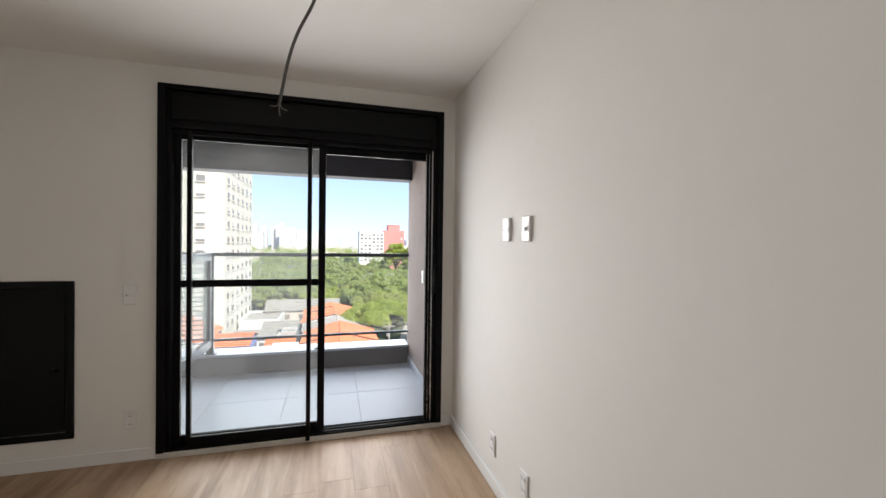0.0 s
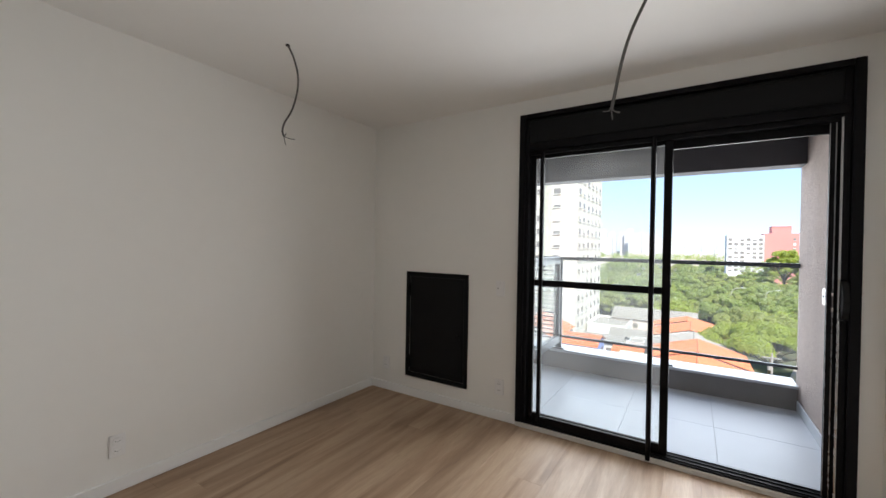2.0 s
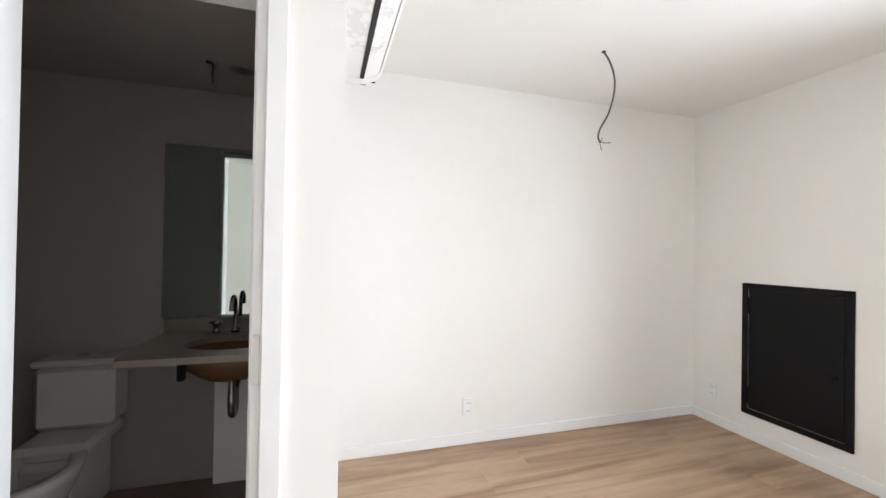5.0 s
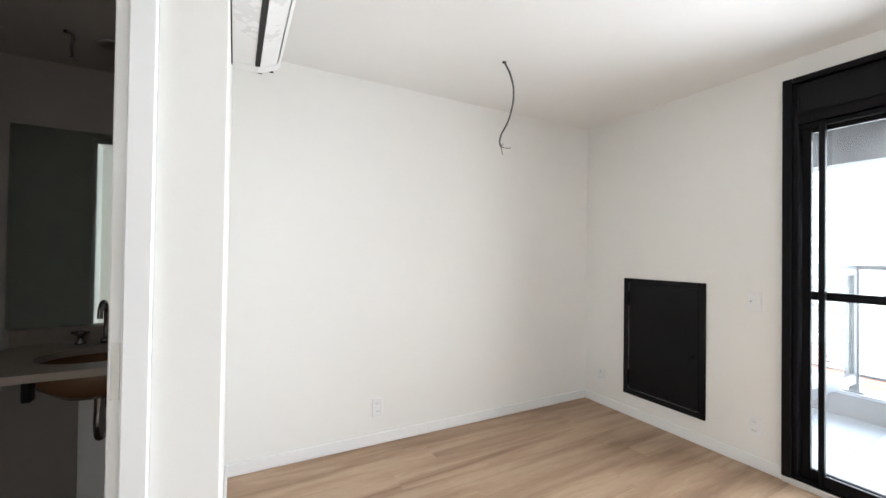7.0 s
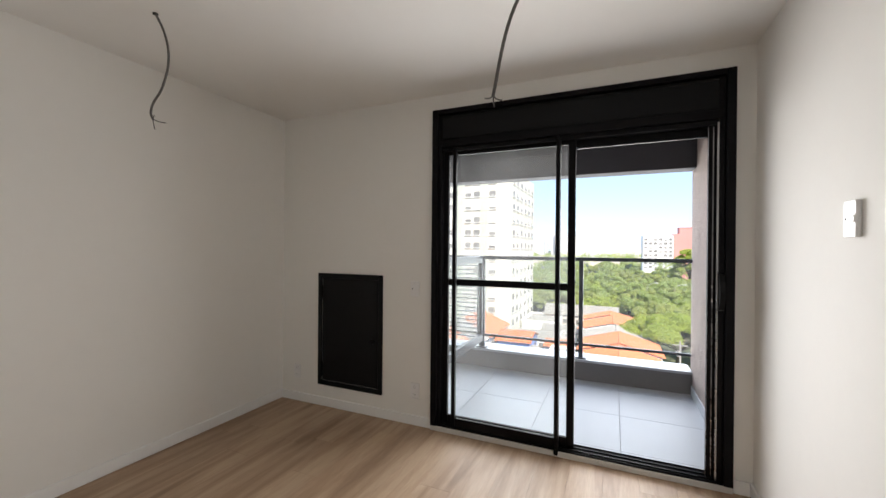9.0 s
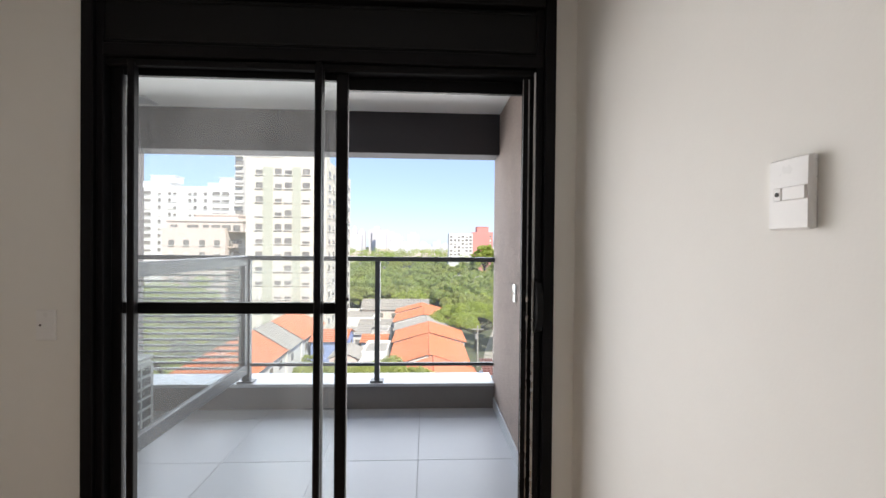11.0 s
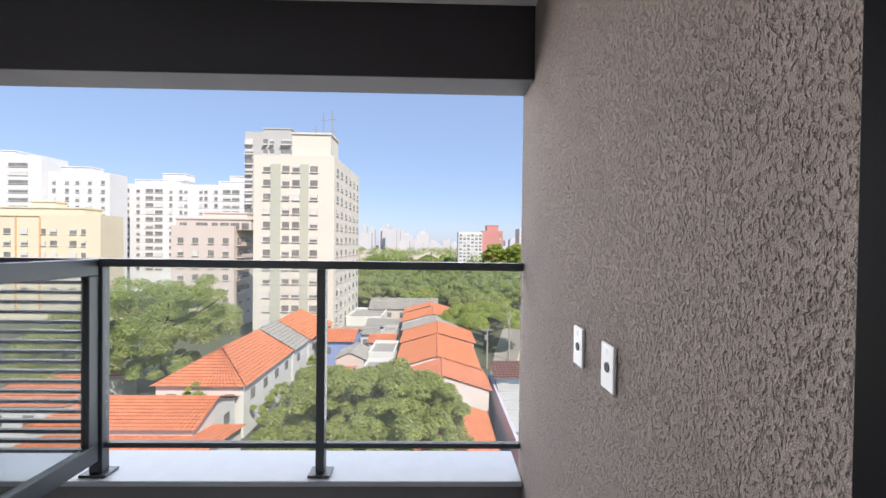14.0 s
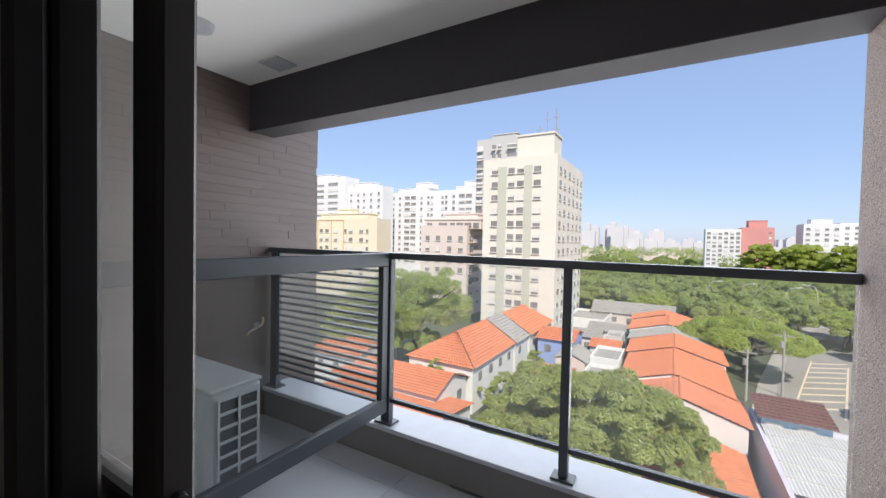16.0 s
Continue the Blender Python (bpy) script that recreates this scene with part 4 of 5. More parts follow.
def road():
    def strip(name, pts, half, z, material, label, cat):
        bm = bmesh.new()
        last = None
        for i, p in enumerate(pts):
            q = pts[min(i + 1, len(pts) - 1)]
            o = pts[max(i - 1, 0)]
            d = Vector((q[0] - o[0], q[1] - o[1], 0)).normalized()
            s = Vector((-d.y, d.x, 0)) * half
            c = Vector((p[0], p[1], 0))
            now = [bm.verts.new(c + s + Vector((0, 0, z))), bm.verts.new(c - s + Vector((0, 0, z)))]
            if last:
                bm.faces.new((last[0], last[1], now[1], now[0]))
            last = now
        got = bmesh.ops.extrude_face_region(bm, geom=list(bm.faces))
        bmesh.ops.translate(bm, vec=(0, 0, -0.2), verts=[v for v in got["geom"] if isinstance(v, bmesh.types.BMVert)])
        return tagged(done(bm, name, material), label, cat, kind="structure")

    line = [(10, 10), (14.5, 40), (21, 72), (28, 100), (37, 125), (60, 160)]
    strip("pavement", line, 8.2, GROUND + 0.16, M_PAVE, "pale concrete pavement beside the road", "pavement")
    strip("road", line, 6.0, GROUND + 0.20, M_ROAD, "grey asphalt street with faded markings", "road")
    bm = bmesh.new()
    d = Vector((8, 28, 0)).normalized()
    n = Vector((-d.y, d.x, 0))
    for i in range(9):
        c = Vector((20.4, 74, GROUND + 0.205)) + d * (i * 3.4 - 11)
        a, b = c + n * 2.2, c - n * 1.9 + d * 4.0
        t = d * 0.35
        vs = [bm.verts.new(p) for p in (a - t, a + t, b + t, b - t)]
        bm.faces.new(vs)
    for off in (2.4, -2.1):
        a, b = Vector((20.4, 74, GROUND + 0.206)) - d * 11 + n * off, Vector((20.4, 74, GROUND + 0.206)) + d * 18 + n * off
        t = n * 0.12
        bm.faces.new([bm.verts.new(p) for p in (a - t, a + t, b + t, b - t)])
    tagged(done(bm, "road_marking", M_LINE, at=(20.6, 76, GROUND + 0.2)), "worn cream hatched road marking", "road marking", kind="stuff")


road()


# -- tall buildings
def apartment_block(name, label, x0, x1, y0, y1, top, wall, cols, first, step, rows, win=(1.5, 1.3), side_cols=(), pent=None, bands=(), bars=False, group="", left_cols=()):
    """A block of flats: body, parapet, recessed-looking windows with half-drawn shutters on the front and on one side."""
    rng = random.Random(sum(ord(c) for c in name + label))
    b = thing(name, ((x0 + x1) / 2, (y0 + y1) / 2, GROUND), label, "building", group)
    bm = bmesh.new()
    box(bm, x0, x1, y0, y1, GROUND, top)
    for a in ((x0, x1, y0, y0 + 0.25), (x0, x1, y1 - 0.25, y1), (x0, x0 + 0.25, y0 + 0.26, y1 - 0.26), (x1 - 0.25, x1, y0 + 0.26, y1 - 0.26)):
        box(bm, *a, top + 0.002, top + 0.9)
    done(bm, "wall", wall, b)
    if pent:
        bm = bmesh.new()
        for p in pent:
            box(bm, *p)
            box(bm, p[0] - 0.2, p[1] + 0.2, p[2] - 0.2, p[3] + 0.2, p[5] + 0.002, p[5] + 0.35)
        each(bm, "roof_house", wall, b)
    if bands:
        bm = bmesh.new()
        for xa, xb in bands:
            box(bm, xa, xb, y0 - 0.06, y0 + 0.02, GROUND + 3, top - 0.8)
        done(bm, "facade_band", M_BAND, b)
    gl, sh = bmesh.new(), bmesh.new()
    w, h = win
    for r in range(rows):
        z = first - r * step
        for c in cols:
            wide = w if not isinstance(c, tuple) else c[1]
            cx = c if not isinstance(c, tuple) else c[0]
            box(gl, cx - wide / 2, cx + wide / 2, y0 - 0.075, y0 + 0.05, z - h / 2, z + h / 2)
            box(sh, cx - wide / 2 - 0.12, cx + wide / 2 + 0.12, y0 - 0.22, y0 + 0.02, z - h / 2 - 0.14, z - h / 2 - 0.01)
            if bars:
                box(sh, cx - wide / 2, cx + wide / 2, y0 - 0.9, y0 - 0.02, z - h / 2 - 0.5, z - h / 2 - 0.145)
            if rng.random() < 0.55:
                d = h * rng.choice((0.3, 0.45, 0.6, 1.0))
                box(sh, cx - wide / 2 + 0.03, cx + wide / 2 - 0.03, y0 - 0.13, y0 - 0.08, z + h / 2 - d, z + h / 2)
        for cy in side_cols:
            box(gl, x1 - 0.05, x1 + 0.075, cy - w / 2, cy + w / 2, z - h / 2, z + h / 2)
            box(sh, x1 - 0.02, x1 + 0.22, cy - w / 2 - 0.12, cy + w / 2 + 0.12, z - h / 2 - 0.14, z - h / 2 - 0.01)
            if rng.random() < 0.5:
                d = h * rng.choice((0.3, 0.5, 0.7))
                box(sh, x1 + 0.08, x1 + 0.13, cy - w / 2 + 0.03, cy + w / 2 - 0.03, z + h / 2 - d, z + h / 2)
    tagged(done(gl, "window_panes", M_PANE, b), kind="stuff")
    tagged(done(sh, "shutters_and_sills", M_SHUT, b), kind="stuff")
    return b


tower = apartment_block("apartment_tower", "cream apartment tower with pale green bands and roof aerials", -33.2, -17.96, 75, 99, 17.1, M_CREAMW,
                        [(-30.7, 1.3), (-27.1, 1.3), (-25.2, 1.35), (-21.8, 1.4)], 15.4, 2.66, 13, (1.3, 1.12), [77.5, 81, 85, 89, 93, 97],
                        [(-26.4, -19.0, 76.2, 82, 17.1, 22.3)], [(-30.0, -28.1), (-24.4, -22.8)])
bm = bmesh.new()
for x, y, h in ((-23.0, 80, 2.5), (-21.5, 80, 5.2), (-20.0, 81, 6.0), (-19.6, 80, 2.0)):
    rod(bm, (x, y, 22.6), (x, y, 22.6 + h), 0.09, 6)
    rod(bm, (x - 0.7, y, 22.6 + h * 0.7), (x + 0.7, y, 22.6 + h * 0.7), 0.05, 6)
box(bm, -22.9, -22.1, 77.4, 77.5, 19.6, 20.6)
tagged(done(bm, "roof_aerial", M_FIBRE, tower), "thin grey roof aerials", kind="stuff")
apartment_block("apartment_tower", "grey apartment tower with balconies, behind", -56.7, -42.2, 120, 134, 34.0, M_GREYF, [(-55.4, 2.4), (-50.5, 1.3), (-48.5, 1.3), (-44.2, 3.2)], 32, 3.0, 14, (1.3, 1.4), (), [(-52, -43.5, 122, 130, 34.0, 36.3)], (), True)
apartment_block("apartment_block", "long white apartment block with many small windows", -127, -72.4, 160, 176, 23.5, M_WHITEF,
                [(-124.5, 1.2), (-122.6, 1.2), (-118.5, 1.3), (-114, 3.0), (-110.3, 3.0), (-105.5, 1.2), (-101.5, 1.2), (-99.5, 1.2), (-93.5, 1.2), (-91.5, 1.2), (-87.5, 1.3), (-83.2, 3.0), (-79.6, 3.0), (-75.5, 1.2), (-73.8, 1.2)],
                21.6, 2.85, 12, (1.3, 1.4), (), [(-122, -104, 163, 172, 23.5, 26.2), (-88, -74, 163, 172, 23.5, 26.0), (-111.5, -102, 164, 170, 26.6, 29.0), (-84, -76, 164, 170, 26.4, 28.4)])
beige_block = apartment_block("apartment_block", "beige apartment block with glazed top storey", -60.0, -45.5, 92, 112, 4.2, M_BEIGE, [(-57.8, 1.3), (-54.4, 1.3), (-50.8, 1.3), (-47.4, 1.3)], 1.6, 2.85, 7, (1.3, 1.3), [95, 99, 103, 107, 110],
                [(-59.5, -42.0, 93, 108, 4.2, 6.6), (-54, -44, 95, 103, 6.95, 8.2)], (), False)
yellow_block = apartment_block("apartment_block", "yellow apartment block with orange-trimmed bays", -112, -79.5, 96, 103, 6.6, M_YELLOW, [(-110, 1.6), (-107.5, 1.4), (-104.4, 1.4), (-101.6, 1.6), (-97.5, 1.6), (-93.0, 1.0), (-90.6, 1.6), (-86.0, 1.6), (-83.5, 1.0)], 3.4, 2.85, 7, (1.5, 1.2), (),
                [(-106, -84, 97, 102, 6.6, 9.0), (-98, -92, 98, 101, 9.35, 10.6)], (), False)
apartment_block("apartment_tower", "white apartment tower with wide balconies, beyond the yellow block", -172, -137, 140, 150, 30.0, M_WHITEF, [(-169, 4.5), (-162, 1.2), (-154.5, 6.0), (-145, 6.6)], 27.5, 3.0, 12, (1.2, 1.3), (), [(-171, -148, 142, 155, 30.0, 32.6)])
apartment_block("apartment_tower", "white apartment tower with a stepped roof", -136.8, -115.0, 142, 150, 24.6, M_WHITEF, [(-134.6, 1.2), (-130, 1.2), (-126.4, 1.2), (-122, 1.2), (-117.4, 1.2)], 22, 3.0, 11, (1.2, 1.3), (), [(-134, -123, 144, 149, 24.6, 27.6)])
apartment_block("apartment_block", "white slab block with a grid of windows", 19.0, 37.4, 300, 316, 10.4, M_WHITEF, [20.8, 23.8, 26.8, 29.8, 32.8, 35.8], 8.6, 2.7, 8, (1.9, 1.5))
apartment_block("apartment_block", "plain red apartment block", 37.8, 53.5, 302, 320, 11.5, M_REDF, [51.5], 9, 3.0, 6, (1.2, 1.4), (), [(41.5, 50.5, 305, 316, 11.5, 16.5)])
apartment_block("apartment_block", "white apartment block beyond the trees", 66, 82, 300, 316, 13.5, M_WHITEF, [68, 72, 76, 80], 11.5, 3.0, 6, (1.8, 1.4), (), [(70, 79, 304, 312, 13.5, 17.0)])
apartment_block("apartment_block", "pale apartment block beyond the trees", 84, 100, 310, 326, 14.5, M_WHITEF, [87, 91, 95], 12.5, 3.0, 6, (1.8, 1.4))
apartment_block("apartment_tower", "grey tower beyond the trees", 100.5, 118, 320, 336, 27.0, M_GREYF, [103, 107, 111, 115], 24.5, 3.0, 9, (1.8, 1.4))


def facade_trims():
    """Orange edge trims on the bays of the yellow block, and the glazed top storey of the beige one."""
    orange = mat("orange_trim", (0.66, 0.40, 0.20), 0.8, var=0.06)
    bm = bmesh.new()
    for x in (-109.0, -106.1, -99.5, -93.8):
        box(bm, x - 0.16, x + 0.16, 95.82, 96.02, GROUND + 3, 6.9)
    box(bm, -111.9, -93.9, 95.84, 96.01, 6.92, 7.1)
    tagged(done(bm, "facade_trim", orange, yellow_block), "narrow orange facade trims", kind="stuff")
    bm = bmesh.new()
    for x0, x1 in ((-58.6, -57.0), (-54.8, -52.2), (-51.2, -49.8), (-49.2, -47.2), (-46.8, -44.8), (-44.2, -42.6)):
        box(bm, x0, x1, 92.9, 93.05, 4.45, 5.85)
    for z in (1.6, -1.25, -4.1, -6.95, -9.8):
        box(bm, -45.55, -45.40, 93.5, 98.5, z - 0.9, z + 0.8)
    tagged(done(bm, "glazing", M_PANE, beige_block), "dark glazed top storey and loggias", kind="stuff")
    bm = bmesh.new()
    for z in (1.6, -1.25, -4.1, -6.95, -9.8):
        box(bm, -45.5, -44.2, 93.2, 98.8, z - 1.15, z - 0.95)
        box(bm, -44.3, -44.2, 93.2, 98.8, z - 0.94, z - 0.15)
    tagged(done(bm, "balconies", M_BEIGE, beige_block), "small beige side balconies", kind="stuff")


facade_trims()


def skyline():
    """Hazy far towers along the horizon."""
    rng = random.Random(21)
    bm = bmesh.new()
    for i in range(130):
        y = rng.uniform(700, 1700)
        a = rng.uniform(-0.38, 0.62)
        x = a * y
        w, top = rng.uniform(6, 15), GROUND + rng.uniform(14, 40) * (0.5 + y / 2400)
        if -0.19 < a < -0.03:
            top = GROUND + rng.uniform(14, 52) * y / 1000 * (1.1 if a < -0.09 else 0.75) + 12
        box(bm, x - w, x + w, y, y + 20, GROUND, top)
        if rng.random() < 0.5:
            box(bm, x - w * 0.4, x + w * 0.4, y + 2, y + 14, top + 0.01, top + rng.uniform(2, 6))
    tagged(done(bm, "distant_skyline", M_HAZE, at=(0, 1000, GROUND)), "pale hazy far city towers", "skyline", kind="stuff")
    bm = bmesh.new()
    for i in range(110):
        y = rng.uniform(420, 900)
        x = rng.uniform(-0.4, 0.7) * y
        w = rng.uniform(5, 14)
        box(bm, x - w, x + w, y, y + 12, GROUND, GROUND + rng.uniform(4, 13))
    tagged(done(bm, "distant_houses", M_BEIGE, at=(0, 600, GROUND)), "far low houses between trees", "houses", kind="stuff")


skyline()


# -- houses
def roof_plane(bm, a, b, c, d, ribs=0.42, rows=0.55, amp=0.065):
    """A tiled slope between eave a-b and ridge d-c, with ribs down the slope and a step at each course."""
    a, b, c, d = (Vector(p) for p in (a, b, c, d))
    ln = max((b - a).length, (c - d).length)
    rise = max((d - a).length, (c - b).length)
    nu, nv = max(2, min(220, int(ln / ribs) * 4)), max(1, min(30, int(rise / rows)))
    nrm = (b - a).cross(d - a)
    if nrm.length < 1e-6:
        nrm = (b - a).cross(c - a)
    nrm.normalize()
    if nrm.z < 0:
        nrm = -nrm
    prev = None
    for j in range(nv + 1):
        v = j / nv
        lines = (0.0, 1.0) if 0 < j < nv else ((1.0,) if j == 0 else (0.0,))
        for k in lines:
            row = []
            for i in range(nu + 1):
                u = i / nu
                p = (a.lerp(b, u)).lerp(d.lerp(c, u), v)
                h = amp * (0.5 + 0.5 * math.cos(math.pi * i / 2)) + (0.075 if k else 0.0)
                row.append(bm.verts.new(p + nrm * h))
            if prev:
                for i in range(nu):
                    bm.faces.new((prev[i], prev[i + 1], row[i + 1], row[i]))
            prev = row


def house(label, x0, x1, y0, y1, eave, ridge, axis="y", hip0=0.0, hip1=0.0, roof=None, wall=None, over=0.35, windows=True):
    """A house with a ribbed tile roof; hip0, hip1: how far the ridge stops short of each end."""
    roof, wall = roof or M_ORANGE, wall or M_WHITEW
    h = thing("house", ((x0 + x1) / 2, (y0 + y1) / 2, GROUND), label, "house", "neighbourhood houses")
    bm = bmesh.new()
    box(bm, x0, x1, y0, y1, GROUND, eave)
    if axis == "y":
        m = (x0 + x1) / 2
        for y, hp in ((y0, hip0), (y1, hip1)):
            if hp == 0:
                s = 0.12 if y == y0 else -0.12
                vs = [bm.verts.new(p) for p in ((x0, y + s, eave), (x1, y + s, eave), (m, y + s, ridge - 0.08))]
                bm.faces.new(vs)
                vs = [bm.verts.new(p) for p in ((x0, y, eave), (x1, y, eave), (m, y, ridge - 0.08))]
                bm.faces.new(vs)
    else:
        m = (y0 + y1) / 2
        for x, hp in ((x0, hip0), (x1, hip1)):
            if hp == 0:
                vs = [bm.verts.new(p) for p in ((x, y0, eave), (x, y1, eave), (x, m, ridge - 0.08))]
                bm.faces.new(vs)
    done(bm, "wall", wall, h)
    bm = bmesh.new()
    X0, X1, Y0, Y1 = x0 - over, x1 + over, y0 - over * (1 if hip0 or axis == "x" else 0.5), y1 + over
    if axis == "y":
        r0, r1 = (m, y0 + hip0 if hip0 else Y0, ridge), (m, y1 - hip1 if hip1 else Y1, ridge)
        roof_plane(bm, (X1, Y0, eave - 0.05), (X1, Y1, eave - 0.05), r1, r0)
        roof_plane(bm, (X0, Y1, eave - 0.05), (X0, Y0, eave - 0.05), r0, r1)
        if hip0:
            roof_plane(bm, (X0, Y0, eave - 0.05), (X1, Y0, eave - 0.05), r0, r0)
        if hip1:
            roof_plane(bm, (X1, Y1, eave - 0.05), (X0, Y1, eave - 0.05), r1, r1)
    else:
        r0, r1 = (x0 + hip0 if hip0 else X0, m, ridge), (x1 - hip1 if hip1 else X1, m, ridge)
        roof_plane(bm, (X0, Y0, eave - 0.05), (X1, Y0, eave - 0.05), r1, r0)
        roof_plane(bm, (X1, Y1, eave - 0.05), (X0, Y1, eave - 0.05), r0, r1)
        if hip0:
            roof_plane(bm, (X0, Y1, eave - 0.05), (X0, Y0, eave - 0.05), r0, r0)
        if hip1:
            roof_plane(bm, (X1, Y0, eave - 0.05), (X1, Y1, eave - 0.05), r1, r1)
    rod(bm, r0, r1, 0.13, 8)
    done(bm, "roof", roof, h)
    if windows:
        gl = bmesh.new()
        y = y0 + 2.0
        while y < y1 - 1.5:
            box(gl, x1 - 0.02, x1 + 0.06, y - 0.5, y + 0.5, eave - 2.0, eave - 0.9)
            box(gl, x0 - 0.06, x0 + 0.02, y - 0.5, y + 0.5, eave - 2.0, eave - 0.9)
            y += 3.2
        x = x0 + 1.6
        while x < x1 - 1.2:
            box(gl, x - 0.5, x + 0.5, y0 - 0.06, y0 + 0.02, eave - 2.0, eave - 0.9)
            x += 3.0
        tagged(done(gl, "window_panes", M_PANE, h), kind="stuff")
    return h


house("two-storey white house with hipped orange tile roof", -27.2, -18.2, 40.6, 54.0, -13.5, -10.7, "y", 4.2, 0.0)
house("white terrace house with grey fibre-cement roof", -27.2, -18.0, 54.2, 60.0, -13.5, -10.6, "y", 0, 0, M_FIBRE)
house("white terrace house with orange tile roof", -27.2, -17.8, 60.2, 73.0, -13.5, -10.6, "y", 0, 2.5)
house("low house with wide orange tile roof", -33.0, -18.9, 33.4, 40.2, -14.6, -13.2, "x", 3.5, 0.0)
house("low annexe with orange tile roof", -31.0, -16.2, 23.0, 36.0, -15.6, -14.75, "x", 0, 0.0)
house("low orange-roofed house at the edge of the plot", -42.0, -34.0, 38.0, 47.0, -14.6, -13.2, "x", 0, 0)
house("blue-walled house with orange tile roof", -17.0, -11.5, 62.0, 69.0, -14.2, -13.0, "x", 0, 0, None, M_BLUEW)
house("long row house with orange tile roof and white gable", -3.2, 7.0, 48.0, 60.0, -14.05, -12.45, "y", 0, 0)
house("row house with faded rose tile roof and white gable", -2.6, 7.4, 41.4, 47.8, -14.25, -12.65, "y", 0, 0, M_ROSE, None, 0.35, False)
house("row house with smooth orange tile roof", -3.6, 7.6, 60.2, 69.0, -13.95, -12.35, "y", 0, 0)
house("row house with grey fibre-cement roof", -4.2, 7.4, 69.2, 76.0, -14.05, -12.5, "y", 0, 0, M_FIBRE)
house("row house with orange roof and white ridges", -4.8, 7.0, 76.2, 86.0, -13.9, -12.3, "y", 0, 0)
house("row house with orange tile roof, far end", -5.2, 6.0, 86.2, 92.0, -13.8, -12.3, "y", 0, 0)
house("grey-roofed brick house beyond the row", -14.0, 2.0, 94.0, 101.0, -14.2, -12.2, "x", 0, 0, M_FIBRE, M_BEIGE)
house("low house with orange tile roof under the tree", -1.5, 6.8, 30.5, 40.6, -16.3, -15.0, "y", 0, 0)
house("small pink shed with grey roof", -12.5, -8.5, 55.5, 61.0, -15.2, -14.2, "y", 0, 0, M_FIBRE, M_BEIGE)
house("low white shed with grey roof", -15.5, -9.0, 70.5, 76.0, -15.0, -14.2, "x", 0, 0, M_FIBRE)
house("small white lean-to with orange roof", -9.5, -5.4, 66.0, 70.5, -15.3, -14.5, "x", 0, 0)
house("low white outbuilding with grey roof", -12.0, -5.4, 78.0, 84.0, -15.2, -14.2, "x", 0, 0, M_FIBRE)
house("low orange-roofed outbuilding by the wall", -13.5, -9.5, 49.5, 54.5, -16.0, -15.1, "x", 0, 0, M_ROSE)


def flat_roofs():
    for label, b, m in (("white flat-roofed outbuilding with parapet", (-8.0, -4.0, 50.0, 56.0, GROUND, -15.6), M_WHITEW), ("white flat-roofed yard building", (-8.2, -4.4, 57.5, 64.5, GROUND, -15.1), M_WHITEW),
                        ("white flat-roofed garage block", (-17.5, -10.0, 84.0, 96.0, GROUND, -14.8), M_WHITEW), ("pale flat-roofed yard building", (-8.0, -5.5, 71.0, 76.0, GROUND, -14.9), M_GREYF)):
        h = thing("outbuilding", ((b[0] + b[1]) / 2, (b[2] + b[3]) / 2, GROUND), label, "outbuilding", "neighbourhood outbuildings")
        bm = bmesh.new()
        box(bm, *b)
        for e in ((b[0], b[1], b[2], b[2] + 0.2), (b[0], b[1], b[3] - 0.2, b[3]), (b[0], b[0] + 0.2, b[2] + 0.21, b[3] - 0.21), (b[1] - 0.2, b[1], b[2] + 0.21, b[3] - 0.21)):
            box(bm, *e, b[5] + 0.002, b[5] + 0.5)
        done(bm, "wall", m, h)
        bm = bmesh.new()
        box(bm, b[0] + 0.25, b[1] - 0.25, b[2] + 0.25, b[3] - 0.25, b[5] + 0.003, b[5] + 0.06)
        done(bm, "roof", M_FIBRE, h)


flat_roofs()


def corner_building():
    """The lilac-walled building with a grey corrugated roof beside the street."""
    c = thing("corner_building", (12.0, 38.0, GROUND), "pale lilac building with grey corrugated roof and rooftop room", "building")
    lil = mat("lilac_wall", (0.56, 0.52, 0.58), 0.85, var=0.06, scale=0.6)
    bm = bmesh.new()
    box(bm, 8.2, 17.0, 24.0, 47.6, GROUND, -15.2)
    box(bm, 8.2, 8.5, 24.0, 47.6, -15.2, -14.4)
    done(bm, "wall", lil, c)
    bm = bmesh.new()
    roof_plane(bm, (8.5, 33.5, -14.95), (17.2, 33.5, -14.95), (17.2, 43.6, -14.3), (8.5, 43.6, -14.3), 0.24, 2.0, 0.06)
    done(bm, "roof", mat("pale_corrugated_roof", (0.50, 0.49, 0.47), 0.8, var=0.1, scale=0.8), c)
    bm = bmesh.new()
    box(bm, 8.6, 13.2, 43.7, 47.4, -15.15, -13.6)
    done(bm, "roof_room", M_AQUA, c)
    bm = bmesh.new()
    roof_plane(bm, (8.2, 43.2, -13.65), (13.5, 43.2, -13.65), (13.5, 47.8, -12.9), (8.2, 47.8, -12.9))
    done(bm, "roof_room_roof", M_MAROON, c)
    bm = bmesh.new()
    for x in (9.4, 11.6):
        box(bm, x - 0.55, x + 0.55, 43.62, 43.72, -14.9, -14.0)
    done(bm, "window_panes", M_SHUT, c)


corner_building()


